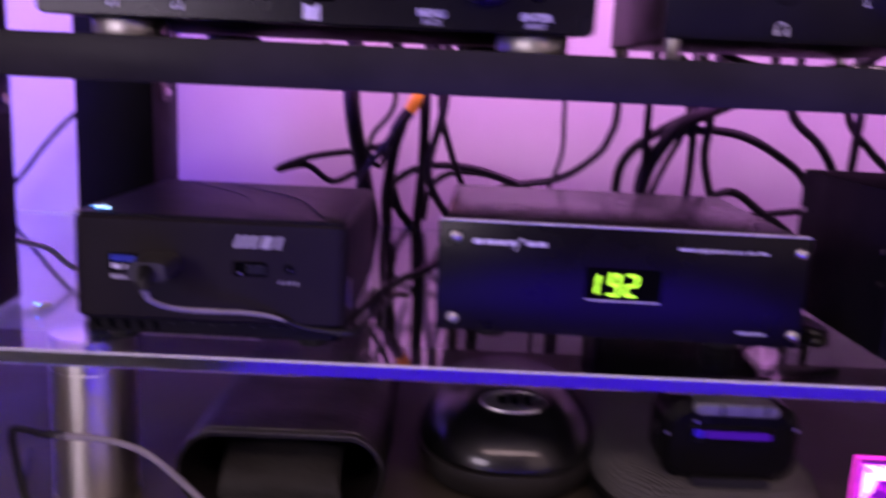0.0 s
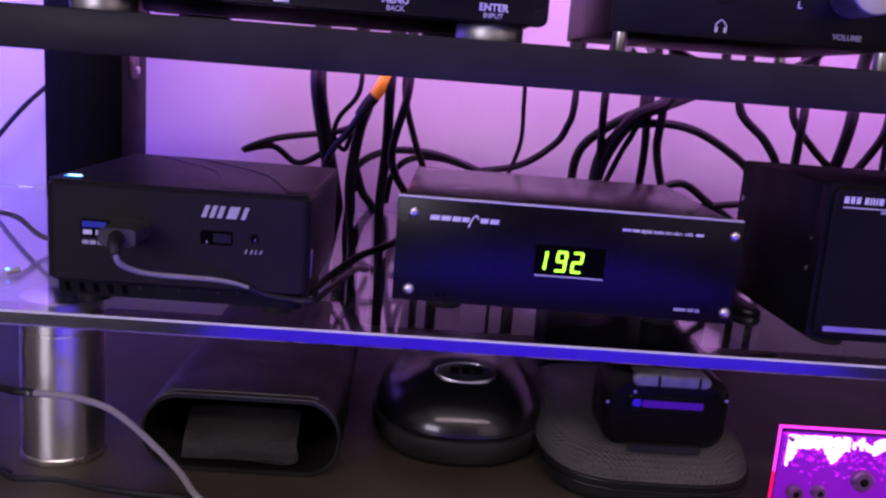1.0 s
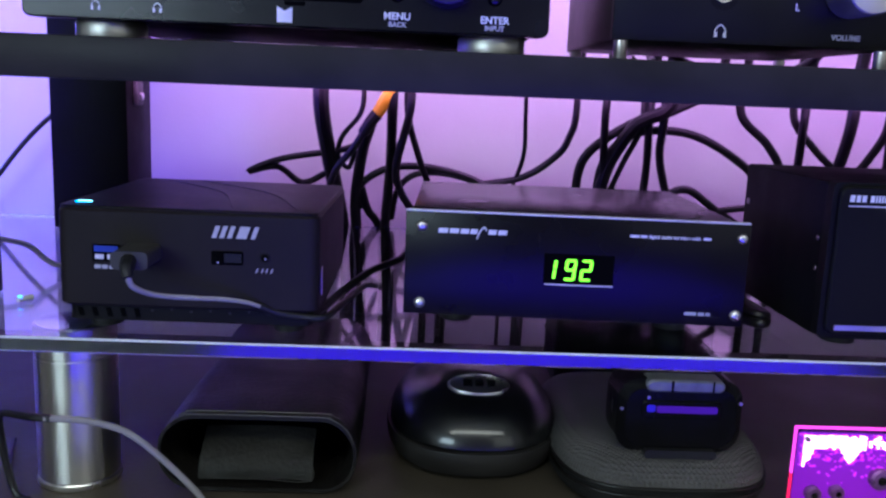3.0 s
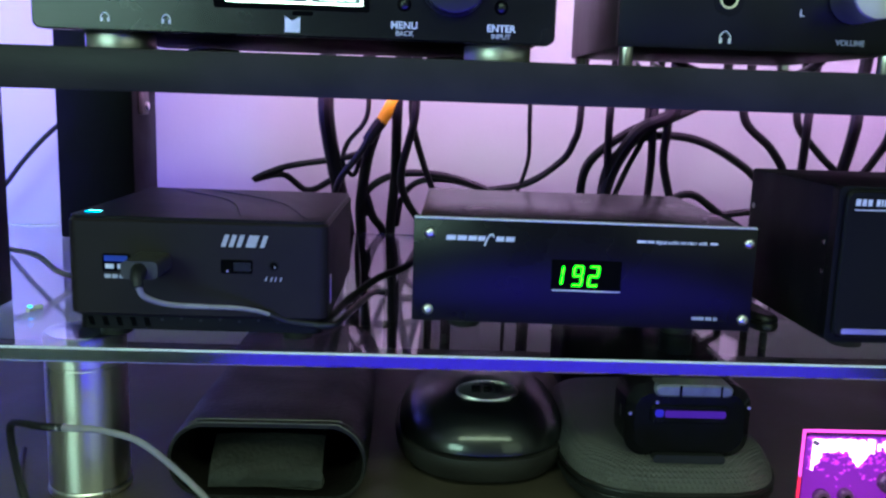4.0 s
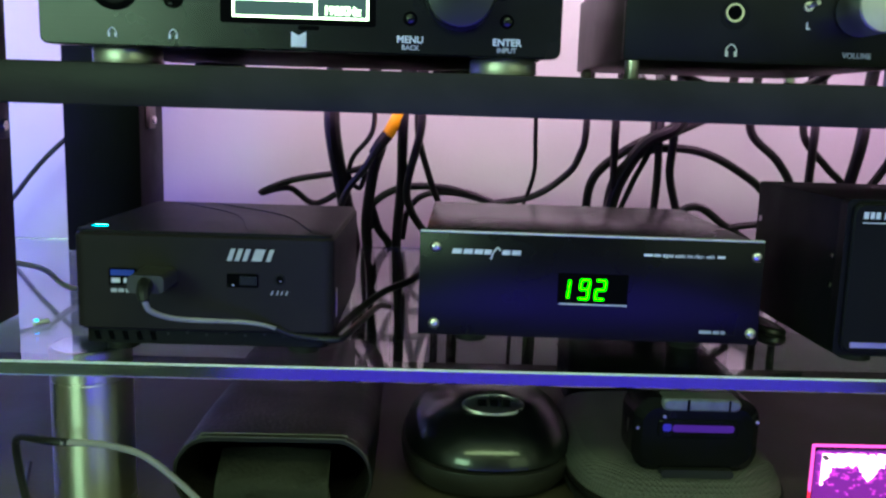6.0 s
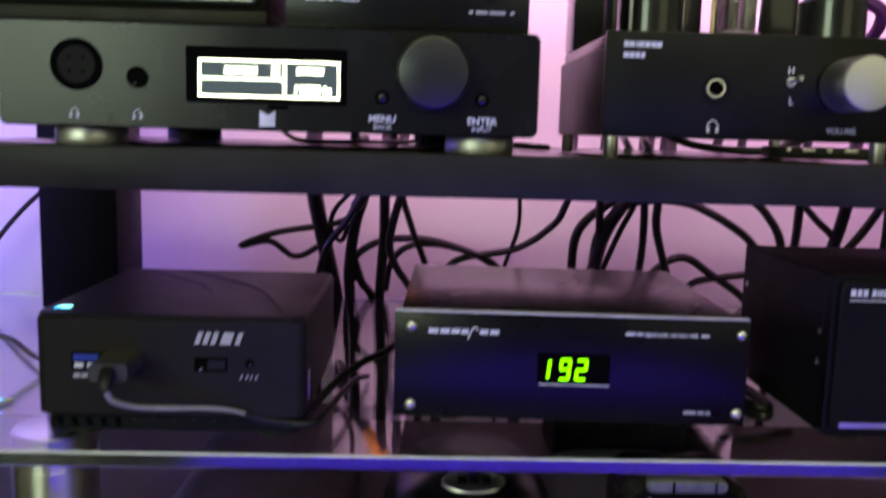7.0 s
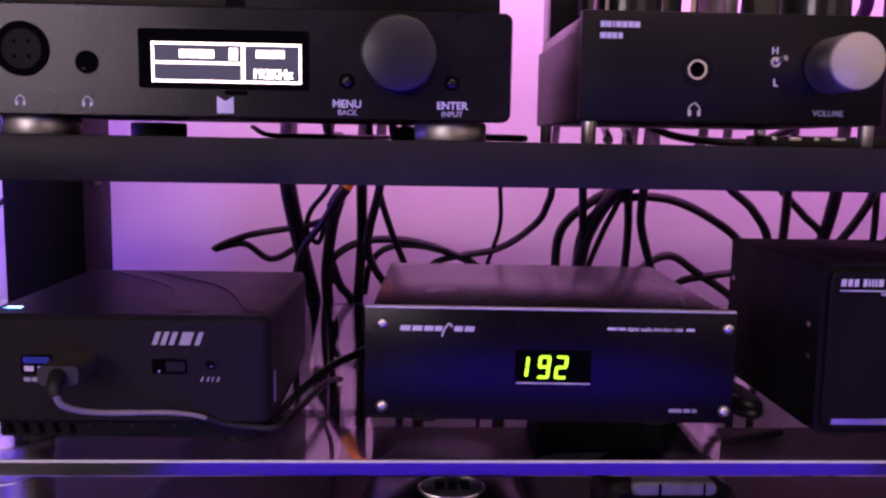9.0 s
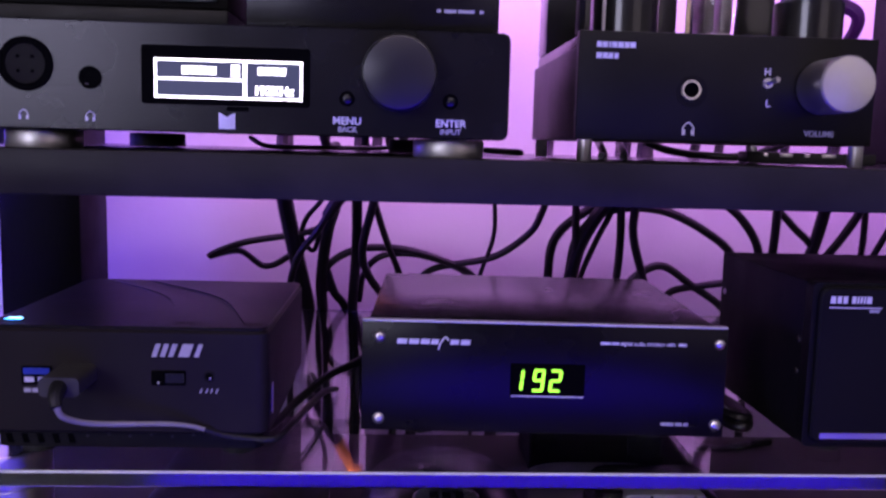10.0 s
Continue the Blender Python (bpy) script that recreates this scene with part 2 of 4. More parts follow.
def slab(x0, x1, y0, y1, z0, z1, r, axis="y", seg=6, soft=0.0):
    """A plate whose outline, seen along the axis, has rounded corners of radius r."""
    bm = bmesh.new()
    a0, a1, b0, b1, c0, c1 = {"y": (x0, x1, z0, z1, y0, y1), "z": (x0, x1, y0, y1, z0, z1), "x": (y0, y1, z0, z1, x0, x1)}[axis]
    pts = []
    for ca, cb, start in ((a1 - r, b1 - r, 0), (a0 + r, b1 - r, 90), (a0 + r, b0 + r, 180), (a1 - r, b0 + r, 270)):
        for k in range(seg + 1):
            ang = radians(start + 90 * k / seg)
            pts.append((ca + r * math.cos(ang), cb + r * math.sin(ang)))
    put = {"y": lambda a, b, c: (a, c, b), "z": lambda a, b, c: (a, b, c), "x": lambda a, b, c: (c, a, b)}[axis]
    rings = []
    prof = [(c0, 0), (c1, 0)] if not soft else [(c0, soft), (c0 + soft, 0), (c1 - soft, 0), (c1, soft)]
    ma, mb = (a0 + a1) / 2, (b0 + b1) / 2
    for c, inset in prof:
        fa, fb = 1 - 2 * inset / (a1 - a0), 1 - 2 * inset / (b1 - b0)
        rings.append([bm.verts.new(put(ma + (a - ma) * fa, mb + (b - mb) * fb, c)) for a, b in pts])
    n = len(pts)
    for lo, hi in zip(rings, rings[1:]):
        for i in range(n):
            bm.faces.new((lo[i], lo[(i + 1) % n], hi[(i + 1) % n], hi[i]))
    bm.faces.new(rings[0][::-1])
    bm.faces.new(rings[-1])
    return bm


def lathe(profile, m, seg=32, bm=None):
    """Turns (radius, height) pairs about the z axis of the pose m."""
    bm = bm or bmesh.new()
    rings = []
    for r, h in profile:
        if r <= 1e-6:
            rings.append([bm.verts.new(m @ Vector((0, 0, h)))])
        else:
            rings.append([bm.verts.new(m @ Vector((r * math.cos(2 * math.pi * k / seg), r * math.sin(2 * math.pi * k / seg), h))) for k in range(seg)])
    for lo, hi in zip(rings, rings[1:]):
        for i in range(seg):
            j = (i + 1) % seg
            if len(lo) == 1 and len(hi) == 1:
                continue
            if len(lo) == 1:
                bm.faces.new((lo[0], hi[j], hi[i]))
            elif len(hi) == 1:
                bm.faces.new((lo[i], lo[j], hi[0]))
            else:
                bm.faces.new((lo[i], lo[j], hi[j], hi[i]))
    return bm


def front(x, y, z):
    """A pose whose z axis points out of a front face, toward -y."""
    return pose(x, y, z, 90, 0, 0)


def disc(r, h, m, soft=0.0, seg=32, bm=None):
    soft = soft or min(r, h) * 0.2
    return lathe([(0, 0), (r, 0), (r, h - soft), (r - soft, h), (0, h)], m, seg, bm)


def smooth_path(points, steps=8):
    pts = [Vector(p) for p in points]
    out = []
    for i in range(len(pts) - 1):
        p0 = pts[i - 1] if i else pts[0] * 2 - pts[1]
        p1, p2 = pts[i], pts[i + 1]
        p3 = pts[i + 2] if i + 2 < len(pts) else pts[-1] * 2 - pts[-2]
        for k in range(steps):
            u = k / steps
            out.append(0.5 * (2 * p1 + (p2 - p0) * u + (2 * p0 - 5 * p1 + 4 * p2 - p3) * u * u + (3 * p1 - p0 - 3 * p2 + p3) * u ** 3))
    return out + [pts[-1]]


def tube(points, r, seg=10, steps=8, bm=None):
    """A round cable through the points; r is a radius or a pair (start, end)."""
    bm = bm or bmesh.new()
    pts = smooth_path(points, steps)
    r0, r1 = r if isinstance(r, tuple) else (r, r)
    side = None
    rings = []
    for i, p in enumerate(pts):
        d = (pts[min(i + 1, len(pts) - 1)] - pts[max(i - 1, 0)]).normalized()
        side = (side - d * side.dot(d)).normalized() if side else d.orthogonal().normalized()
        up = d.cross(side)
        rad = r0 + (r1 - r0) * i / (len(pts) - 1)
        rings.append([bm.verts.new(p + rad * (math.cos(2 * math.pi * k / seg) * side + math.sin(2 * math.pi * k / seg) * up)) for k in range(seg)])
    for lo, hi in zip(rings, rings[1:]):
        for k in range(seg):
            bm.faces.new((lo[k], lo[(k + 1) % seg], hi[(k + 1) % seg], hi[k]))
    bm.faces.new(rings[0][::-1])
    bm.faces.new(rings[-1])
    return bm


def words(text, size, x, y, z, material, parent, name="lettering", bold=0.0):
    """Printed letters on a front face, centred at x, standing on z."""
    cu = bpy.data.curves.new(name, "FONT")
    cu.body, cu.size, cu.align_x, cu.extrude, cu.offset = text, size, "CENTER", 0.0001, bold
    tmp = bpy.data.objects.new(name, cu)
    scene.collection.objects.link(tmp)
    me = bpy.data.meshes.new_from_object(tmp.evaluated_get(bpy.context.evaluated_depsgraph_get()))
    bpy.data.objects.remove(tmp)
    me.name = name
    me.materials.clear()
    me.materials.append(material)
    ob = new(name, me)
    ob.parent = parent
    ob.matrix_basis = pose(x, y, z, 90, 0, 0)
    return ob


def bars(spans, y, z0, z1, thick=0.0002, slant=0.0):
    """Plain bars for writing, from (x0, x1) spans."""
    bm = bmesh.new()
    for x0, x1 in spans:
        v = [bm.verts.new(p) for p in ((x0, y, z0), (x1, y, z0), (x1 + slant, y, z1), (x0 + slant, y, z1))]
        w = [bm.verts.new((p.co.x, y - thick, p.co.z)) for p in v]
        bm.faces.new(w)
        for i in range(4):
            bm.faces.new((v[i], v[(i + 1) % 4], w[(i + 1) % 4], w[i]))
    return bm


def ring(r_in, r_out, h, m, seg=32):
    return lathe([(r_in, -0.0005), (r_in, h), (r_out, h), (r_out, -0.0005)], m, seg)


def headphone_icon(x, y, z, s, material, parent):
    """A headband arch with two ear pads."""
    arch = [(x - 0.42 * s, y, z), (x - 0.40 * s, y, z + 0.35 * s), (x, y, z + 0.72 * s), (x + 0.40 * s, y, z + 0.35 * s), (x + 0.42 * s, y, z)]
    bm = tube(arch, 0.055 * s, seg=6, steps=5)
    for k in (-1, 1):
        box(x + k * 0.36 * s - 0.12 * s, x + k * 0.36 * s + 0.12 * s, y - 0.0002, y + 0.0002, z - 0.25 * s, z + 0.18 * s, bm=bm)
    part("headphone_icon", bm, material, parent)


# ---- the setting ----
wall = part("wall_back", box(-2.0, 2.0, 0.375, 0.475, -0.75, 1.7), WALL, smooth=False)
tagged(wall, "white painted wall washed by coloured strip light", "wall", kind="structure")
for nm, b in (("wall_left", (-2.1, -2.0, -2.6, 0.475)), ("wall_right", (2.0, 2.1, -2.6, 0.475)), ("wall_front", (-2.0, 2.0, -2.6, -2.5))):
    tagged(part(nm, box(*b, -0.75, 1.7), ROOM, smooth=False), "plain dim room wall in matt paint", "wall", kind="structure")
tagged(part("floor", box(-2.1, 2.1, -2.6, 0.475, -0.85, -0.75), DESK, smooth=False), "dark plain floor of the room", "floor", kind="structure")
tagged(part("ceiling", box(-2.1, 2.1, -2.6, 0.475, 1.7, 1.8), ROOM, smooth=False), "plain matt painted room ceiling", "ceiling", kind="structure")

desk = thing("desk", pose(0, 0, 0), "dark brown laminate desk with worn top under the rack", "desk")
part("desktop", box(-0.9, 0.9, -0.62, 0.250, -0.03, 0.0, 0.002), DESK, desk)
for sx in (-0.84, 0.84):
    for sy in (-0.56, 0.19):
        part("leg", box(sx - 0.03, sx + 0.03, sy - 0.03, sy + 0.03, -0.75, -0.03, 0.002), POSTM, desk)

# ---- rack: shelf board on uprights ----
rack = thing("rack_shelf", pose(0, 0, 0), "black vinyl-covered rack shelf with square uprights", "shelf")
part("front_rail", box(-0.60, 0.60, -0.030, -0.004, 0.1990, 0.2170, 0.0008), RACK, rack)
part("shelf_board", box(-0.222, 0.60, -0.004, 0.262, 0.2000, 0.2166, 0.0008), CASEBLK, rack)
for y0, y1 in ((0.000, 0.058), (0.264, 0.330)):
    part("upright", box(-0.2830, -0.225, y0, min(y1, 0.323), 0.0842, 0.75, 0.0012), POSTM, rack)
    part("upright", box(0.560, 0.598, y0 + 0.002, min(y1, 0.323), 0.0842, 0.198, 0.0012), POSTM, rack)
part("outer_upright", box(-0.345, -0.307, 0.002, 0.042, 0.0842, 0.198, 0.0012), POSTM, rack)
part("upright_base", box(-0.345, -0.307, 0.002, 0.042, 0.0, 0.0764, 0.0012), POSTM, rack)
part("corner_plate", box(-0.3068, -0.3008, 0.004, 0.030, 0.190, 0.1986, 0.001), BRACKET, rack, "small grey metal corner plate")
for y in (0.040, 0.285):
    b = part("bracket", box(-0.2255, -0.2215, y - 0.006, y + 0.010, 0.180, 0.1985, 0.0015), BRACKET, rack, "small grey metal shelf bracket")
    part("screw", disc(0.003, 0.002, pose(-0.2215, y + 0.002, 0.187, 0, 90, 0)), CHROME, b)

# ---- glass riser ----
riser = thing("glass_riser", pose(0, 0, 0), "clear glass shelf on brushed steel cylinder legs", "glass shelf")
glass_bm = box(-0.56, 0.62, -0.025, 0.325, 0.0768, 0.0840)
bmesh.ops.bevel(glass_bm, geom=[e for e in glass_bm.edges if all(v.co.y < 0 for v in e.verts)], offset=0.0009, segments=2, affect="EDGES", profile=0.5)
pane = part("glass_pane", glass_bm, GLASSM, riser, "clear polished glass pane", smooth=False)
pane.data.materials.append(EDGEGLASS)
pane.data.materials.append(GROUND)
for p in pane.data.polygons:
    if abs(p.normal.y) > 0.98:
        p.material_index = 1
    elif p.normal.y < -0.1 and p.normal.z > 0.1:
        p.material_index = 2
for lx, ly in ((-0.1690, 0.012), (0.52, 0.012), (-0.520, 0.225), (0.52, 0.225), (-0.520, 0.012)):
    leg = part("leg", lathe([(0, 0.004), (0.0190, 0.004), (0.0194, 0.0045), (0.0194, 0.0655), (0.0190, 0.0660), (0.0190, 0.0668), (0.0194, 0.0673), (0.0194, 0.0758), (0.0186, 0.0766), (0, 0.0766)], pose(lx, ly, 0), 48), STEEL, riser)
    part("bonded_cap", lathe([(0.0, 0.07662), (0.0176, 0.07662), (0.0180, 0.07666), (0.0176, 0.07674), (0, 0.07674)], pose(lx, ly, 0), 48), CAPSTEEL, leg, "polished cap bonded to the glass")
    part("foot_disc", lathe([(0, 0.0), (0.0192, 0.0), (0.0200, 0.0010), (0.0200, 0.0030), (0.0194, 0.0038), (0, 0.0038)], pose(lx, ly, 0), 48), CHROME, leg)


# ---- mini computer ----
def mini_pc():
    ob = thing("mini_computer", pose(-0.1665, -0.0135, 0.0840, 0, 0, -0.6), "black plastic mini computer with front ports, lit power button", "computer")
    W, D = 0.1195, 0.124
    part("case", slab(0, W, 0.0006, D, 0.0122, 0.0575, 0.0055, "z", 6, 0.0012), PCPLASTIC, ob)
    part("lower_case", slab(0.003, W - 0.003, 0.004, D - 0.003, 0.0050, 0.0122, 0.005, "z"), MATTEBLK, ob)
    lid = part("lid", slab(0.0008, W - 0.0008, 0.0014, D - 0.0008, 0.0575, 0.0588, 0.005, "z", 6, 0.0005), PCTOP, ob)
    for x0, x1, w in ((0.014, 0.078, 0.014), (0.036, 0.108, 0.010)):
        band = bmesh.new()
        left = smooth_path([(x0, 0.119, 0.0587), ((x0 + x1) / 2 + 0.012, 0.070, 0.0587), (x1, 0.010, 0.0587)], 8)
        low = [[band.verts.new(p + Vector((dx * (0.35 + 0.65 * k / 16), 0, dz))) for k, p in enumerate(left)] for dx, dz in ((0, 0), (0, 0.0006), (w, 0.0003), (w, 0))]
        for a, b in zip(low, low[1:] + low[:1]):
            for k in range(len(left) - 1):
                band.faces.new((a[k], a[k + 1], b[k + 1], b[k]))
        part("lid_facet", band, PCFACET, lid, "glossier curved lid facet")
    button = part("power_button", slab(0.0046, 0.0135, 0.0095, 0.0150, 0.0586, 0.0592, 0.0015, "z"), MATTEBLK, ob)
    part("button_light", slab(0.0060, 0.0124, 0.0122, 0.0136, 0.0591, 0.0595, 0.0006, "z"), ICELED, button, "pale blue lit slit")
    part("button_light", slab(0.0055, 0.0129, 0.0100, 0.0108, 0.0591, 0.0594, 0.0003, "z"), BLUELED, button, "pale blue lit slit")
    # front ports
    usb = part("usb_port", slab(0.0165, 0.0292, 0.0001, 0.0012, 0.0335, 0.0415, 0.0006), HOLE, ob)
    part("tongue", box(0.0175, 0.0282, -0.0003, 0.0004, 0.0380, 0.0407), USBBLUE, usb)
    part("contacts", bars([(0.0178, 0.0217), (0.0234, 0.0276)], 0.0000, 0.0346, 0.0368), PRINT, usb)
    part("port_mark", bars([(0.0172, 0.0200), (0.0206, 0.0232), (0.0240, 0.0262), (0.0266, 0.0278)], 0.0006, 0.0300, 0.0318), DIMPRINT, ob)
    usb2 = part("usb_port", slab(0.0705, 0.0850, 0.0001, 0.0012, 0.0338, 0.0402, 0.0008), HOLE, ob)
    part("tongue", box(0.0765, 0.0842, -0.0003, 0.0004, 0.0350, 0.0390), PCTOP, usb2)
    part("contact_glint", disc(0.0006, 0.0004, front(0.0735, 0.0002, 0.0349)), CHROME, ob)
    jack = part("audio_jack", ring(0.0016, 0.0024, 0.0006, front(0.0948, 0.0006, 0.0378)), MATTEBLK, ob)
    part("jack_hole", disc(0.0016, 0.0004, front(0.0948, 0.0004, 0.0378)), HOLE, jack)
    part("jack_glint", disc(0.0004, 0.0005, front(0.0953, 0.0003, 0.0372)), CHROME, jack)
    part("headset_mark", bars([(0.0905, 0.0912), (0.0930, 0.0937), (0.0950, 0.0956), (0.0972, 0.0980)], 0.0006, 0.0305, 0.0325, slant=0.0008), DIMPRINT, ob)
    # maker's mark as plain slanted strokes
    bm = bars([(0.0706, 0.0727), (0.0741, 0.0762), (0.0776, 0.0797), (0.0818, 0.0864), (0.0884, 0.0904)], 0.0004, 0.0462, 0.0518, slant=0.0020)
    part("makers_mark", bm, LOGOGREY, ob, "silver slanted maker's mark")
    # vents and feet
    for k in range(5):
        part("vent_slot", bars([(0.0085 + 0.0065 * k, 0.0110 + 0.0065 * k)], 0.0040, 0.0066, 0.0108, slant=-0.0012), HOLE, ob)
    for k in range(7):
        part("vent_hole", disc(0.0007, 0.0003, front(0.042 + 0.009 * k, 0.0042, 0.0100 + 0.0008 * (k % 2)), seg=10), MATTEGREY, ob)
    for fx in (0.016, W - 0.016):
        for fy in (0.018, D - 0.016):
            part("foot", disc(0.0075, 0.0052, pose(fx, fy, 0.0)), RUBBER, ob)
    part("side_port", slab(W - 0.0012, W + 0.0002, 0.012, 0.016, 0.018, 0.032, 0.001, "x"), CHROME, ob, "bright metal edged side slot")
    return ob


mini_pc()

lead = thing("usb_lead", pose(0, 0, 0), "grey usb lead plugged into the mini computer", "cable")
part("plug", slab(-0.1345, -0.1185, -0.0350, -0.0135, 0.1185, 0.1265, 0.0025), PLUGGREY, lead, "black moulded usb plug")
part("collar", tube([(-0.1265, -0.034, 0.1225), (-0.1258, -0.040, 0.1200), (-0.1245, -0.0425, 0.1165)], (0.0036, 0.0022)), RUBBER, lead)
part("wire", tube([(-0.1248, -0.0420, 0.1170), (-0.1228, -0.0400, 0.1120), (-0.1150, -0.0330, 0.1072), (-0.1000, -0.0255, 0.1046), (-0.0880, -0.0215, 0.1034), (-0.0790, -0.0180, 0.1014), (-0.0730, -0.0155, 0.0990)], (0.0014, 0.0009)), GREYCABLE, lead)
part("sleeve", tube([(-0.0735, -0.0157, 0.0992), (-0.0660, -0.0128, 0.0955), (-0.0550, -0.0115, 0.0938), (-0.0440, -0.0100, 0.0935), (-0.0380, 0.0100, 0.0950), (-0.0300, 0.0600, 0.0930), (-0.0250, 0.0900, 0.0864)], 0.0016), CABLE, lead, "black lower run of the lead")

side = thing("power_lead", pose(0, 0, 0), "black lead running behind the mini computer", "cable")
part("wire", tube([(0.004, 0.150, 0.108), (-0.010, 0.100, 0.1020), (-0.028, 0.078, 0.0975), (-0.042, 0.055, 0.0905), (-0.052, 0.024, 0.0868), (-0.068, 0.006, 0.0863)], 0.0021), CABLE, side)


coil = thing("coiled_lead", pose(0, 0, 0), "black lead coiled on the glass beside the supply box", "cable")
part("wire", tube([(0.1640, 0.150, 0.0870), (0.1700, 0.060, 0.0868), (0.1790, 0.030, 0.0868), (0.1880, 0.045, 0.0868), (0.1880, 0.095, 0.0870), (0.1760, 0.125, 0.0870), (0.1670, 0.090, 0.0905), (0.1740, 0.040, 0.0910), (0.1850, 0.035, 0.0900), (0.1895, 0.070, 0.0875)], 0.0026), CABLE, coil)


# ---- digital interface with the green counter ----
def interface():
    ob = thing("audio_interface", pose(-0.0077, 0.0003, 0.0840, 0, 0, -2.45), "black audio interface showing 192 in green digits", "audio device")
    W, z0, z1 = 0.1634, 0.0102, 0.0600
    plate = part("front_plate", box(0, W, 0, 0.0042, z0, z1, 0.0004), ANOD, ob, "black anodised front plate, bright top edge")
    part("top_edge", box(0.0002, W - 0.0002, 0.0002, 0.0040, z1, z1 + 0.0008, 0.0002), BAREEDGE, plate, "bare metal edge")
    part("body", box(0.0022, W - 0.0022, 0.0042, 0.146, z0 + 0.001, z1 - 0.0006, 0.0012), CASEBLK, ob)
    for sx in (0.0077, 0.1597):
        for sz in (0.0158, 0.0532):
            s = part("screw", lathe([(0, 0), (0.0027, 0), (0.0027, 0.0004), (0.0022, 0.0011), (0.0013, 0.0016), (0, 0.0018)], front(sx, 0.0, sz), 24), CHROME, ob)
            part("hex_socket", disc(0.0009, 0.0002, front(sx, -0.0016, sz), seg=6), DIMPRINT, s)
    part("display_window", slab(0.0665, 0.1000, -0.0003, 0.0004, 0.0282, 0.0424, 0.0006), HOLE, ob)
    part("underline", bars([(0.0672, 0.0998)], -0.0002, 0.0271, 0.0277), PRINT, ob)

    def digit(x, segs, name):
        h, w, t = 0.0104, 0.0050, 0.0012
        bm = bmesh.new()
        zb = 0.0296
        sl = lambda z: 0.10 * (z - zb)
        spots = {"a": (0, w, h - t, h), "g": (0, w, h / 2 - t / 2, h / 2 + t / 2), "d": (0, w, 0, t), "f": (-0.0002, t, h / 2, h - t / 2), "b": (w - t, w + 0.0002, h / 2, h - t / 2), "e": (-0.0002, t, t / 2, h / 2), "c": (w - t, w + 0.0002, t / 2, h / 2)}
        for s in segs:
            a0, a1, b0, b1 = spots[s]
            flat = s in "agd"
            e = 0.0005
            if flat:
                ring6 = [(a0 + e, b0), (a1 - e, b0), (a1, (b0 + b1) / 2), (a1 - e, b1), (a0 + e, b1), (a0, (b0 + b1) / 2)]
            else:
                ring6 = [(a0, b0 + e), ((a0 + a1) / 2, b0), (a1, b0 + e), (a1, b1 - e), ((a0 + a1) / 2, b1), (a0, b1 - e)]
            fr = [bm.verts.new((x + a + sl(zb + b), -0.0008, zb + b)) for a, b in ring6]
            bk = [bm.verts.new((x + a + sl(zb + b), -0.0003, zb + b)) for a, b in ring6]
            bm.faces.new(fr)
            for i in range(6):
                bm.faces.new((fr[i], fr[(i + 1) % 6], bk[(i + 1) % 6], bk[i]))
        part(name, bm, GREENLED, ob, "glowing green digit", smooth=False)

    digit(0.0668, "bc", "digit_one")
    digit(0.0762, "abcdfg", "digit_nine")
    digit(0.0838, "abdeg", "digit_two")
    # maker's mark and small print as plain bars
    mark = bars([(0.0155, 0.0200), (0.0208, 0.0252), (0.0260, 0.0300), (0.0306, 0.0340)], -0.0001, 0.0502, 0.0525, slant=0.0004)
    part("makers_mark", mark, PRINT, ob, "silver maker's mark")
    part("makers_mark", tube([(0.0340, -0.0001, 0.0478), (0.0352, -0.0001, 0.0512), (0.0372, -0.0001, 0.0535), (0.0385, -0.0001, 0.0520)], 0.0004, 6), PRINT, ob)
    part("makers_mark", bars([(0.0392, 0.0430), (0.0438, 0.0480)], -0.0001, 0.0502, 0.0525, slant=0.0004), PRINT, ob)
    part("small_print", bars([(0.1065, 0.1108), (0.1114, 0.1146)], -0.0001, 0.0518, 0.0530), PRINT, ob)
    words("digital audio interface with", 0.0023, 0.1275, -0.0002, 0.0517, PRINT, ob, bold=0.00006)
    part("small_print", bars([(0.1412, 0.1448)], -0.0001, 0.0518, 0.0530), PRINT, ob)
    part("small_print", bars([(0.1352, 0.1410), (0.1418, 0.1448), (0.1455, 0.1475)], -0.0001, 0.0151, 0.0166), DIMPRINT, ob)
    for fx in (0.026, W - 0.026):
        for fy in (0.034, 0.125):
            part("foot", lathe([(0, 0), (0.0075, 0), (0.0085, 0.001), (0.0085, 0.0104), (0, 0.0104)], pose(fx, fy, 0)), RUBBER, ob)
    return ob


interface()


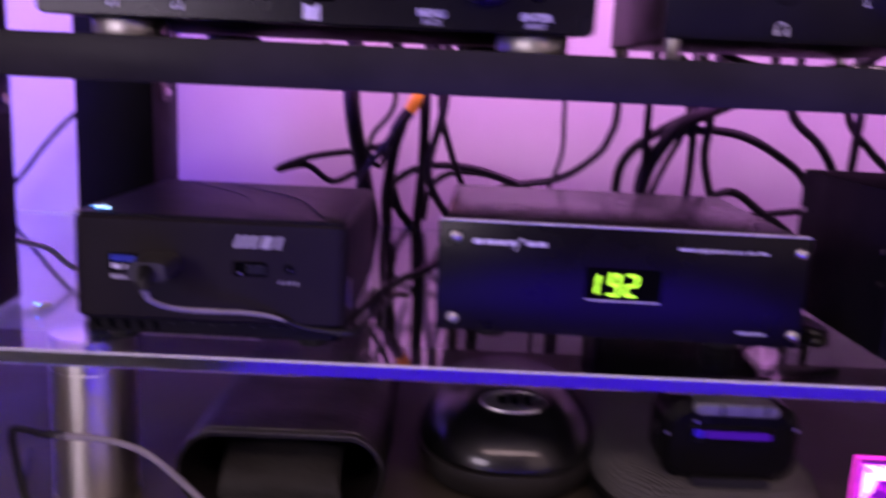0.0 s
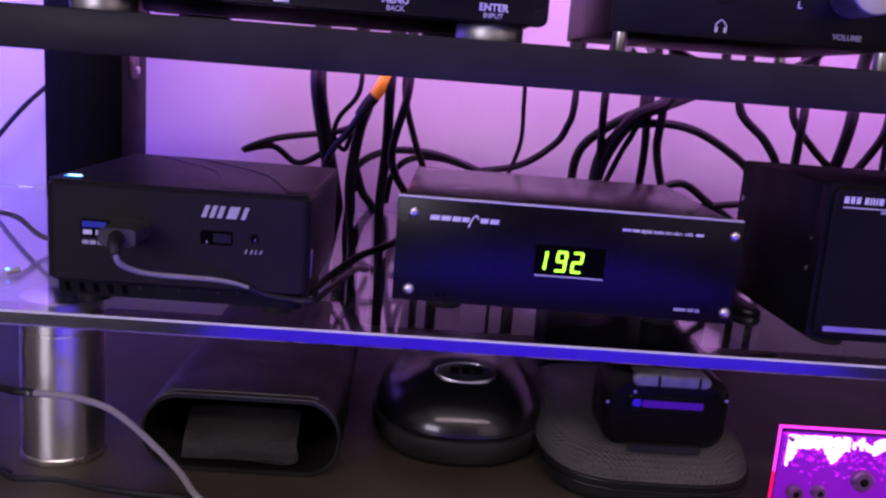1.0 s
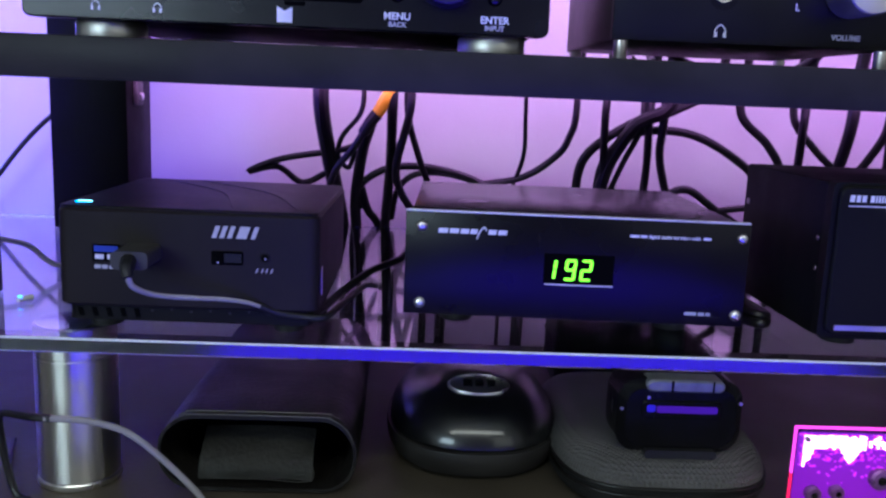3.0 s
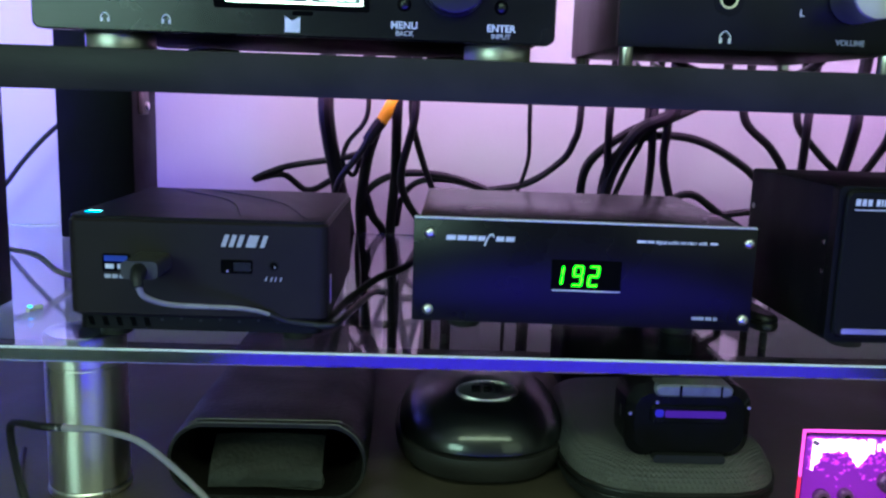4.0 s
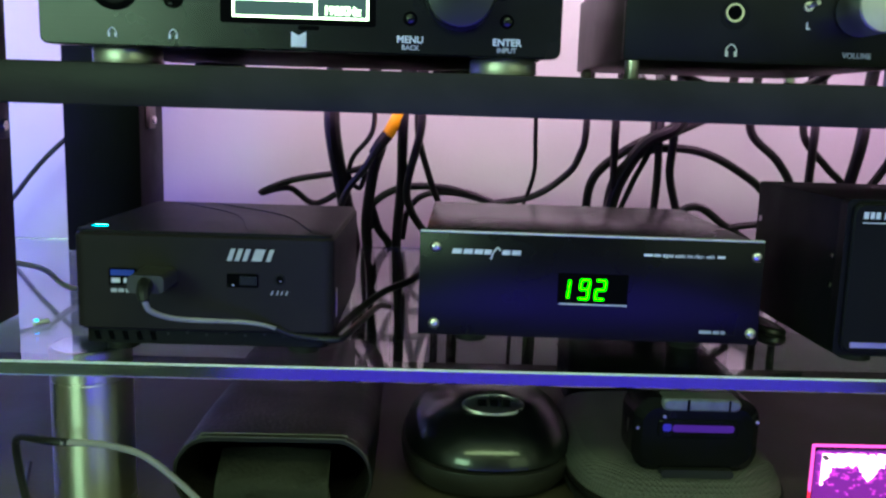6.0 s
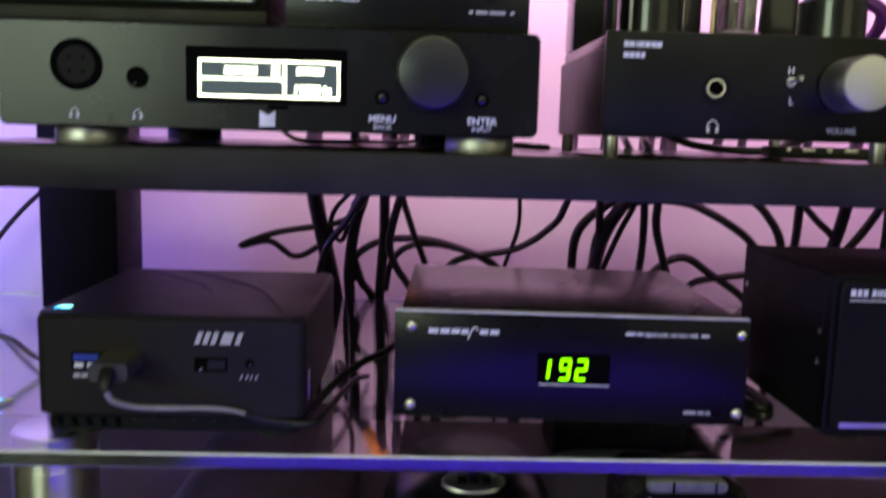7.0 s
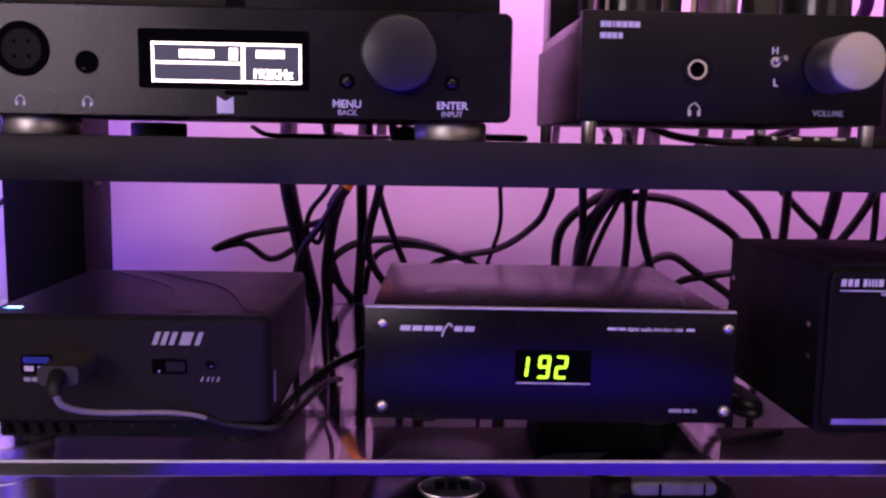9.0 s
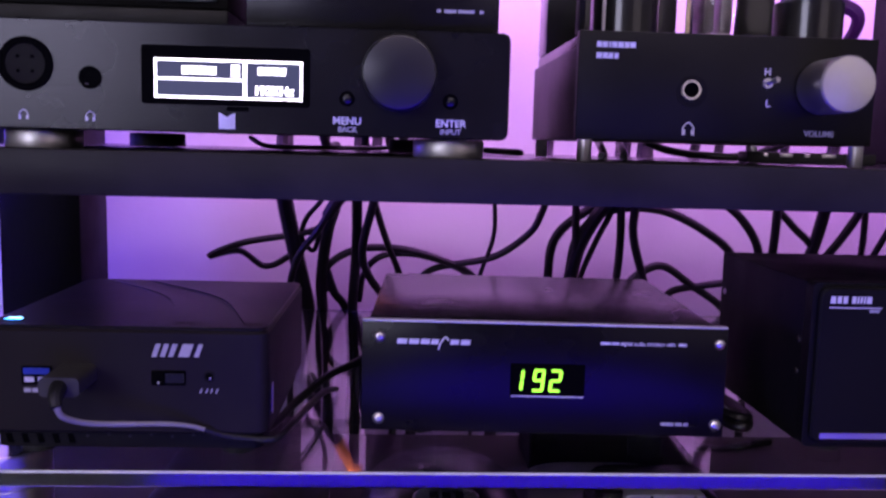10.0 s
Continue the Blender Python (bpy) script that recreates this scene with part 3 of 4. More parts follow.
# ---- black power supply box ----
def supply():
    ob = thing("power_supply", pose(0.1935, -0.0085, 0.0840), "black metal supply box with raised front panel", "audio device")
    W = 0.150
    part("body", box(0.0, W, 0.010, 0.112, 0.0060, 0.0815, 0.0012), MATTEBLK, ob)
    part("bezel", slab(-0.0004, W + 0.0004, 0.003, 0.010, 0.0058, 0.0818, 0.003), MATTEBLK, ob)
    part("front_panel", slab(0.0020, W - 0.002, 0.0, 0.003, 0.0085, 0.0800, 0.0045, "y", 6, 0.0008), MATTEBLK, ob)
    part("bottom_strip", slab(0.0060, W - 0.006, -0.0006, 0.0, 0.0108, 0.0134, 0.0006), ALU, ob, "dull aluminium strip")
    part("makers_mark", bars([(0.0062, 0.0085), (0.0093, 0.0112), (0.0120, 0.0140), (0.0160, 0.0178), (0.0184, 0.0192), (0.0198, 0.0207), (0.0213, 0.0222), (0.0228, 0.0250)], -0.0001, 0.0730, 0.0762, slant=0.0002), PRINT, ob, "white maker's mark")
    part("underline", bars([(0.0060, 0.0300)], -0.0001, 0.0708, 0.0713), PRINT, ob)
    part("makers_mark", bars([(0.0245, 0.0290)], -0.0001, 0.0690, 0.0703), DIMPRINT, ob)
    for y, z in ((0.0135, 0.0535), (0.0130, 0.0388), (0.105, 0.060)):
        part("screw", disc(0.0016, 0.0007, pose(0.0, y, z, 0, -90, 0)), CHROME, ob)
    for fx in (0.02, W - 0.02):
        for fy in (0.022, 0.098):
            part("foot", disc(0.008, 0.0062, pose(fx, fy, 0)), RUBBER, ob)


supply()


# ---- desktop amplifier with the lit screen ----
def screen_amp():
    ob = thing("headphone_amplifier", pose(0, -0.021, 0.2170), "wide black brushed headphone amplifier with lit white display", "amplifier")
    x0, x1, z0, z1 = -0.1735, 0.0516, 0.0076, 0.0508
    part("front_plate", slab(x0, x1, 0.0, 0.008, z0, z1, 0.0035, "y", 6, 0.0006), BRUSHBLK, ob, "brushed black front plate")
    part("body", box(x0 + 0.003, x1 - 0.003, 0.008, 0.185, z0 + 0.0015, z1 - 0.0004, 0.001), MATTEBLK, ob)
    x = part("xlr_socket", ring(0.0078, 0.0106, 0.0008, front(-0.1409, 0.0, 0.0330)), HOLE, ob, "round black four-pin socket")
    part("insert", disc(0.0079, 0.0004, front(-0.1409, 0.0, 0.0330)), POSTM, x)
    for k in range(4):
        a = radians(45 + 90 * k)
        part("pin_hole", disc(0.0007, 0.0003, front(-0.1409 + 0.0040 * math.cos(a), -0.0004, 0.0330 + 0.0040 * math.sin(a)), seg=12), HOLE, x)
    j = part("headphone_jack", ring(0.0038, 0.0045, 0.0005, front(-0.1160, 0.0, 0.0283)), HOLE, ob)
    part("jack_hole", disc(0.0038, 0.0003, front(-0.1160, 0.0, 0.0283)), HOLE, j)
    part("jack_spring", bars([(-0.1180, -0.1165)], -0.0003, 0.0255, 0.0262), MATTEGREY, j)
    headphone_icon(-0.1423, -0.0001, 0.0122, 0.0040, PRINT, ob)
    headphone_icon(-0.1163, -0.0001, 0.0122, 0.0040, PRINT, ob)
    # display
    win = part("display_window", slab(-0.0960, -0.0292, -0.0003, 0.0004, 0.0188, 0.0420, 0.0012), HOLE, ob, "smoked display window")
    a0, a1, b0, b1 = -0.0908, -0.0322, 0.0213, 0.0368
    part("screen_cell", bars([(a0, a1)], -0.0003, b0, b1, 0.0001), OLEDDIM, win)
    t = 0.0009
    lines = [(a0, a1, b1 - t, b1), (a0, a1, b0, b0 + t), (a0, a0 + t, b0 + t, b1 - t), (a1 - t, a1, b0 + t, b1 - t), (-0.0558, -0.0544, b0 + t, b1 - t), (a0 + t, -0.0558, 0.0284, 0.0294)]
    for xa, xb, za, zb in lines:
        part("screen_line", bars([(xa, xb)], -0.0004, za, zb, 0.0002), OLED, win)
    for xa, xb, za, zb in ((-0.0800, -0.0660, 0.0308, 0.0340), (-0.0605, -0.0570, 0.0302, 0.0348), (-0.0500, -0.0385, 0.0312, 0.0342)):
        n = max(2, int((xb - xa) / 0.0028))
        w = (xb - xa) / n
        part("screen_text", bars([(xa + k * w, xa + (k + 0.86) * w) for k in range(n)], -0.0004, za, zb, 0.0002), OLED, win)
    words("192KHz", 0.0048, -0.0437, -0.0005, 0.0234, OLED, win, "screen_text", bold=0.00022)
    # volume knob, buttons, lettering
    kn = part("volume_knob", lathe([(0, 0), (0.0146, 0), (0.0148, 0.001), (0.0148, 0.0125), (0.0142, 0.0137), (0.0132, 0.0141), (0, 0.0141)], front(0.0067, -0.001, 0.0329), 64), SATINGREY, ob, "large dark satin knob")
    part("chamfer", lathe([(0.01485, 0.0115), (0.01492, 0.0122), (0.0142, 0.01375), (0.0138, 0.0139)], front(0.0067, -0.001, 0.0329), 64), BRUSHBLK, kn)
    for bx in (-0.0143, 0.0276):
        bt = part("button_recess", ring(0.0022, 0.0031, 0.0002, front(bx, 0.0, 0.0228)), HOLE, ob)
        part("button", lathe([(0, 0), (0.0022, 0.0001), (0.0020, 0.0008), (0.0012, 0.0013), (0, 0.0014)], front(bx, 0.0, 0.0228)), BRUSHBLK, bt)
    words("MENU", 0.0042, -0.0142, -0.0002, 0.0126, PRINT, ob, bold=0.00012)
    words("BACK", 0.0030, -0.0140, -0.0002, 0.0096, DIMPRINT, ob, bold=0.0001)
    words("ENTER", 0.0042, 0.0279, -0.0002, 0.0126, PRINT, ob, bold=0.00012)
    words("INPUT", 0.0030, 0.0279, -0.0002, 0.0096, DIMPRINT, ob, bold=0.0001)
    bm = bmesh.new()
    sh = [(-0.0656, 0.0094), (-0.0591, 0.0094), (-0.0591, 0.0160), (-0.0623, 0.0142), (-0.0656, 0.0160)]
    f = [bm.verts.new((a, -0.0003, b)) for a, b in sh]
    g = [bm.verts.new((a, 0.0, b)) for a, b in sh]
    bm.faces.new(f)
    for i in range(5):
        bm.faces.new((f[i], f[(i + 1) % 5], g[(i + 1) % 5], g[i]))
    part("crest", bm, PRINT, ob, "small pale crest mark", smooth=False)
    part("sensor", slab(-0.0625, -0.0535, -0.0002, 0.0003, 0.0166, 0.0184, 0.0009), HOLE, ob)
    for fx in (-0.1430, 0.0285):
        part("foot", lathe([(0, 0), (0.0150, 0), (0.0153, 0.0006), (0.0153, 0.0066), (0.0147, 0.0075), (0, 0.0078)], pose(fx, 0.0215, 0), 40), ALU, ob, "polished aluminium foot")
        part("foot", lathe([(0, 0), (0.0150, 0), (0.0153, 0.0006), (0.0153, 0.0066), (0.0147, 0.0075), (0, 0.0078)], pose(fx + 0.012 * (1 if fx < 0 else -1), 0.150, 0), 40), RUBBER, ob, "black rubber foot")


screen_amp()


# ---- small converter standing on the amplifier ----
def converter():
    ob = thing("converter_box", pose(0, -0.013, 0.2678), "small black converter box with white lettering, status light", "audio device")
    x0, x1 = -0.0560, 0.0472
    part("body", box(x0, x1, 0.002, 0.118, 0.0012, 0.0420, 0.001), MATTEBLK, ob)
    part("front_plate", box(x0, x1, 0.0, 0.002, 0.0010, 0.0422, 0.0004), BRUSHBLK, ob)
    part("makers_mark", bars([(-0.0490, -0.0460), (-0.0455, -0.0427), (-0.0422, -0.0394), (-0.0389, -0.0361), (-0.0356, -0.0330)], -0.0001, 0.0214, 0.0246), PRINT, ob, "white maker's mark")
    part("makers_mark", bars([(-0.0490, -0.0462), (-0.0457, -0.0430), (-0.0425, -0.0396), (-0.0391, -0.0362)], -0.0001, 0.0168, 0.0200), PRINT, ob)
    words("BALANCED", 0.0046, -0.0360, -0.0002, 0.0122, PRINT, ob, bold=0.00012)
    part("status_light", disc(0.0008, 0.0004, front(-0.0040, 0.0, 0.0196)), WHITELED, ob)
    k = part("knob", lathe([(0, 0), (0.0046, 0), (0.0046, 0.0060), (0.0041, 0.0066), (0, 0.0066)], front(0.0336, 0.0, 0.0190)), RUBBER, ob)
    part("small_print", bars([(0.0214, 0.0232), (0.0245, 0.0295), (0.0302, 0.0370), (0.0392, 0.0408)], -0.0001, 0.0084, 0.0098), DIMPRINT, ob)
    for fx in (-0.048, 0.039):
        for fy in (0.012, 0.105):
            part("foot", disc(0.004, 0.0014, pose(fx, fy, 0)), RUBBER, ob)


converter()


# ---- grey amplifier standing on the amplifier, at its other end ----
def grey_amp():
    ob = thing("portable_amplifier", pose(0, 0.010, 0.2678), "grey-blue faced amplifier with framed sockets and knob", "amplifier")
    x0, x1, z0, z1 = -0.1950, -0.0725, 0.0130, 0.0560
    part("front_plate", slab(x0, x1, 0.0, 0.003, z0, z1, 0.002, "y", 4, 0.0005), GREYFACE, ob)
    part("body", box(x0 - 0.0005, x1 + 0.004, 0.003, 0.110, 0.0105, z1 + 0.001, 0.001), MATTEBLK, ob)
    part("base_plate", box(x0 - 0.0005, x1 + 0.004, 0.004, 0.110, 0.0040, 0.0105, 0.001), RUBBER, ob)
    for cx in (-0.0925, -0.1325, -0.1725):
        bm = bmesh.new()
        for b in ((cx - 0.0165, cx + 0.0165, 0.0168, 0.0182), (cx - 0.0165, cx + 0.0165, 0.0488, 0.0502), (cx - 0.0165, cx - 0.0151, 0.0182, 0.0488), (cx + 0.0151, cx + 0.0165, 0.0182, 0.0488)):
            box(b[0], b[1], -0.0012, 0.0002, b[2], b[3], bm=bm)
        part("frame", bm, GREYFACE, ob, smooth=False)
    k = part("knob", lathe([(0, 0), (0.0150, 0), (0.0150, 0.010), (0.0140, 0.0112), (0, 0.0112)], front(-0.1310, 0.0, 0.0360), 48), RUBBER, ob)
    part("knob_face", disc(0.0118, 0.0004, front(-0.1320, -0.0112, 0.0362), seg=48), GREYFACE, k)
    s = part("socket", slab(-0.1010, -0.0838, -0.0014, 0.0004, 0.0228, 0.0420, 0.002), HOLE, ob)
    part("insert", slab(-0.0992, -0.0856, -0.0018, 0.0, 0.0246, 0.0402, 0.001), MATTEGREY, s)
    for a in range(3):
        for b in range(2):
            part("pin_hole", disc(0.0008, 0.0002, front(-0.0964 + 0.0040 * a, -0.0018, 0.0276 + 0.0060 * b), seg=8), HOLE, s)
    sw = part("switch", slab(-0.1665, -0.1560, -0.0014, 0.0004, 0.0245, 0.0420, 0.001), HOLE, ob)
    part("switch_key", slab(-0.1650, -0.1575, -0.0040, -0.0012, 0.0268, 0.0400, 0.001, "y", 4, 0.0006), IVORY, sw, "pale rocker key")
    part("small_print", bars([(-0.1088, -0.1012), (-0.1004, -0.0838), (-0.0828, -0.0745)], -0.0001, 0.0139, 0.0158), PRINT, ob)
    for fx in (-0.180, -0.088):
        for fy in (0.015, 0.095):
            part("foot", disc(0.006, 0.0042, pose(fx, fy, 0)), RUBBER, ob)


grey_amp()


# ---- tube amplifier ----
def valve_tube(ob, x, y, socket_h, r, h):
    v = part("tube_socket", lathe([(0, 0), (r * 1.22, 0), (r * 1.22, socket_h - 0.001), (r * 1.16, socket_h), (r * 0.9, socket_h), (r * 0.9, 0.002), (0, 0.002)], pose(x, y, 0.0552), 40), GLOSSBLK, ob, "black ribbed tube base") if socket_h > 0.004 else ob
    base = 0.0552 + max(0.0, socket_h - 0.012)
    g = part("glass_envelope", lathe([(r * 0.8, 0.0), (r, 0.004), (r, h * 0.75), (r * 0.85, h * 0.9), (r * 0.4, h * 0.98), (0, h)], pose(x, y, base + 0.0022), 40), TUBEGLASS, v, "clear glass tube envelope")
    g.visible_shadow = False
    bm = bmesh.new()
    for k in (-1, 1):
        box(x + k * r * 0.30 - r * 0.2, x + k * r * 0.30 + r * 0.2, y - r * 0.35, y + r * 0.35, base + 0.012, base + h * 0.7, 0.0006, bm=bm)
    part("plates", bm, MICA, v)
    for zz in (0.010, h * 0.72):
        part("mica_disc", disc(r * 0.86, 0.0006, pose(x, y, base + zz)), IVORY, v)


def tube_amp():
    ob = thing("tube_amplifier", pose(0, -0.0075, 0.2170), "black tube amplifier with silver volume knob", "amplifier")
    x0, x1 = 0.0822, 0.2125
    part("front_plate", box(x0, x1, 0.0, 0.004, 0.0094, 0.0552, 0.0006), SATINBLK, ob, "black satin front plate")
    part("chassis", box(x0 + 0.0012, x1 - 0.0012, 0.004, 0.128, 0.0092, 0.0495, 0.0012), SATINBLK, ob)
    part("top_cover", box(x0 + 0.003, x1 - 0.003, 0.0042, 0.126, 0.0496, 0.0550, 0.0006), CASEBLK, ob)
    j = part("headphone_jack", ring(0.0032, 0.0042, 0.0016, front(0.1311, 0.0, 0.0314)), CHROME, ob, "pale metal ringed jack")
    part("jack_washer", ring(0.0046, 0.0068, 0.0003, front(0.1316, 0.0, 0.0308)), MATTEBLK, j)
    part("jack_hole", disc(0.0032, 0.0004, front(0.1311, 0.0, 0.0314)), HOLE, j)
    headphone_icon(0.1311, -0.0001, 0.0136, 0.0056, PRINT, ob)
    t = part("toggle_switch", ring(0.0012, 0.0021, 0.0012, front(0.1645, 0.0, 0.0352)), CHROME, ob)
    part("lever", tube([(0.1645, 0.0, 0.0352), (0.1652, -0.004, 0.0358), (0.1660, -0.0072, 0.0364)], (0.0007, 0.0012), 10), CHROME, t)
    words("H", 0.0042, 0.1643, -0.0002, 0.0386, PRINT, ob, bold=0.0001)
    words("L", 0.0042, 0.1652, -0.0002, 0.0253, PRINT, ob, bold=0.0001)
    words("VOLUME", 0.0034, 0.1888, -0.0002, 0.0131, DIMPRINT, ob, bold=0.0001)
    part("model_mark", bars([(0.0898, 0.0919), (0.0922, 0.0945), (0.0950, 0.0958), (0.0962, 0.0985), (0.0989, 0.1012), (0.1016, 0.1037), (0.1040, 0.1064)], -0.0001, 0.0482, 0.0506), PRINT, ob, "white model mark")
    part("makers_mark", bars([(0.0898, 0.0922), (0.0925, 0.0946), (0.0949, 0.0970), (0.0975, 0.0992)], -0.0001, 0.0436, 0.0460), PRINT, ob)
    k = part("volume_knob", lathe([(0, 0), (0.0114, 0), (0.0116, 0.0006), (0.0116, 0.0216), (0.0110, 0.0224), (0.0104, 0.0225), (0, 0.0224)], front(0.1882, -0.0012, 0.0340), 64), ALU, ob, "turned aluminium knob")
    part("shaft", disc(0.005, 0.002, front(0.1882, 0.0, 0.0340)), CHROME, k)
    for fx in (0.0874, 0.2085):
        part("foot", lathe([(0, 0), (0.0028, 0), (0.0032, 0.0008), (0.0032, 0.0094), (0, 0.0094)], pose(fx, 0.0048, 0), 20), CHROME, ob, "small chrome foot")
        part("foot", lathe([(0, 0), (0.0028, 0), (0.0032, 0.0008), (0.0032, 0.0094), (0, 0.0094)], pose(fx, 0.1180, 0), 20), CHROME, ob, "small chrome foot")
    for sx in (0.0985, 0.2010):
        part("plate_screw", disc(0.0018, 0.001, pose(sx, 0.010, 0.0550)), CHROME, ob)
    valve_tube(ob, 0.1110, 0.040, 0.021, 0.0128, 0.062)
    valve_tube(ob, 0.1990, 0.040, 0.021, 0.0128, 0.062)
    valve_tube(ob, 0.1700, 0.085, 0.003, 0.0120, 0.055)
    for xa, xb in ((0.0850, 0.1130), (0.1300, 0.1560), (0.1850, 0.2100)):
        part("transformer_cover", box(xa, xb, 0.102, 0.126, 0.0552, 0.115, 0.0015), GLOSSBLK, ob)
    part("tube_guard", box(0.0842, 0.0868, 0.012, 0.020, 0.0552, 0.115, 0.0004), MATTEBLK, ob)
    part("guard_rod", disc(0.0012, 0.060, pose(0.1480, 0.060, 0.0552), seg=10), GOLD, ob)
    part("guard_rod", disc(0.0009, 0.060, pose(0.0968, 0.020, 0.0552), seg=10), ALU, ob)
    part("filament", disc(0.0016, 0.002, pose(0.2010, 0.030, 0.0752), seg=10), REDGLOW, ob, "small red glow")
    return ob


tube_amp()

speaker = thing("speaker_cabinet", pose(0.3785, 0.10, 0.2168), "dark speaker cabinet standing on the rack", "speaker")
part("cabinet", box(-0.028, 0.12, 0.0, 0.15, 0.0, 0.22, 0.002), MATTEBLK, speaker)
part("grille", slab(-0.022, 0.114, -0.003, 0.0, 0.008, 0.212, 0.006), CASEBLK, speaker)
part("side_strip", box(-0.0286, -0.0276, 0.002, 0.006, 0.002, 0.218), ALU, speaker)

pl = thing("sleeved_lead", pose(0, 0, 0), "purple sleeved lead with red plug behind the tubes", "cable")
part("wire", tube([(0.236, 0.132, 0.312), (0.252, 0.115, 0.308), (0.2635, 0.108, 0.300), (0.262, 0.118, 0.285), (0.250, 0.135, 0.2780)], (0.0045, 0.0030)), PURPLE, pl)
part("plug", disc(0.005, 0.016, pose(0.250, 0.135, 0.264)), RED, pl, "red plug")
part("lead_end", tube([(0.250, 0.135, 0.265), (0.252, 0.150, 0.235), (0.250, 0.200, 0.2205)], 0.003), CABLE, pl)


# ---- cables hanging behind the rack ----
def hanging(label, r, points, rise=True, ends=None):
    """One lead behind the rack; it starts above the shelf's rear edge."""
    ob = thing("hanging_cable", pose(0, 0, 0), label, "cable", "cables behind the rack")
    pts = list(points)
    if rise:
        x, y, z = pts[0]
        pts = [(x + 0.004, y - 0.006, z + 0.085), (x + 0.001, y - 0.001, z + 0.035)] + pts
    if ends == "down":
        x, y, z = pts[-1]
        pts += [(x + 0.004, y + 0.008, z - 0.04), (x + 0.004, y + 0.010, z - 0.12), (x + 0.001, y + 0.010, z - 0.30)]
    part("wire", tube(pts, r), CABLE, ob)
    return ob


B = "black cable hanging behind the rack"
T = "thick black cable hanging behind the rack"
L = "black cable curving in a loose loop"
hanging(T, 0.0064, [(-0.080, 0.285, 0.184), (-0.074, 0.310, 0.135), (-0.066, 0.337, 0.082)], ends="down")
hanging(B, 0.0047, [(-0.041, 0.287, 0.172), (-0.048, 0.303, 0.150), (-0.054, 0.322, 0.111), (-0.054, 0.337, 0.082)], rise=False, ends="down")
hanging(L, 0.0027, [(-0.050, 0.312, 0.156), (-0.067, 0.302, 0.150), (-0.114, 0.307, 0.141), (-0.142, 0.312, 0.129), (-0.118, 0.310, 0.134), (-0.099, 0.317, 0.121), (-0.079, 0.312, 0.130), (-0.060, 0.316, 0.146), (-0.046, 0.318, 0.170)], rise=False)
hanging(L, 0.0020, [(-0.048, 0.285, 0.184), (-0.064, 0.296, 0.162), (-0.068, 0.305, 0.146), (-0.060, 0.312, 0.135), (-0.054, 0.310, 0.150)])
hanging(B, 0.0042, [(-0.024, 0.285, 0.184), (-0.025, 0.308, 0.140), (-0.029, 0.337, 0.082)], ends="down")
hanging(B, 0.0034, [(-0.010, 0.285, 0.184), (-0.020, 0.300, 0.140), (-0.016, 0.316, 0.116), (0.002, 0.337, 0.083)], ends="down")
hanging(B, 0.0036, [(-0.050, 0.322, 0.118), (-0.044, 0.330, 0.098), (-0.035, 0.339, 0.082)], rise=False, ends="down")
hanging(B, 0.0027, [(-0.012, 0.292, 0.184), (-0.003, 0.303, 0.150), (0.011, 0.322, 0.111), (0.016, 0.337, 0.082)], ends="down")
hanging(L, 0.0031, [(-0.050, 0.330, 0.100), (-0.049, 0.320, 0.121), (-0.025, 0.316, 0.136), (0.011, 0.316, 0.137), (0.047, 0.318, 0.127), (0.071, 0.325, 0.113), (0.090, 0.338, 0.080)], rise=False, ends="down")
hanging(L, 0.0027, [(-0.024, 0.337, 0.090), (-0.019, 0.328, 0.116), (-0.003, 0.322, 0.131), (0.029, 0.322, 0.131), (0.066, 0.330, 0.115), (0.085, 0.338, 0.082)], rise=False, ends="down")
hanging(B, 0.0018, [(0.080, 0.276, 0.2125), (0.082, 0.287, 0.182), (0.084, 0.303, 0.151), (0.076, 0.320, 0.117), (0.070, 0.338, 0.082)], rise=False, ends="down")
hanging(L, 0.0029, [(0.122, 0.287, 0.183), (0.120, 0.294, 0.170), (0.112, 0.302, 0.153), (0.084, 0.312, 0.132), (0.034, 0.326, 0.118), (0.020, 0.339, 0.086)], ends="down")
hanging(B, 0.0033, [(0.146, 0.287, 0.182), (0.152, 0.310, 0.138), (0.152, 0.322, 0.117), (0.150, 0.338, 0.082)], ends="down")
hanging(L, 0.0038, [(0.138, 0.336, 0.082), (0.133, 0.325, 0.116), (0.136, 0.308, 0.152), (0.168, 0.296, 0.180), (0.200, 0.290, 0.192), (0.235, 0.290, 0.215), (0.240, 0.288, 0.260)], rise=False)
hanging(L, 0.0035, [(0.150, 0.338, 0.082), (0.150, 0.325, 0.115), (0.152, 0.306, 0.150), (0.173, 0.294, 0.173), (0.214, 0.294, 0.175), (0.253, 0.300, 0.159), (0.286, 0.316, 0.134), (0.310, 0.338, 0.084)], rise=False, ends="down")
hanging(B, 0.0033, [(0.182, 0.288, 0.181), (0.187, 0.305, 0.150), (0.190, 0.322, 0.118), (0.190, 0.338, 0.082)], ends="down")
hanging(B, 0.0035, [(0.193, 0.286, 0.181), (0.197, 0.303, 0.153), (0.212, 0.322, 0.116), (0.226, 0.338, 0.082)], ends="down")
hanging(B, 0.0024, [(0.176, 0.290, 0.178), (0.168, 0.308, 0.148), (0.160, 0.324, 0.116), (0.154, 0.339, 0.082)], ends="down")
hanging(L, 0.0035, [(0.196, 0.338, 0.090), (0.206, 0.330, 0.114), (0.228, 0.326, 0.126), (0.254, 0.330, 0.111), (0.292, 0.339, 0.083)], rise=False, ends="down")
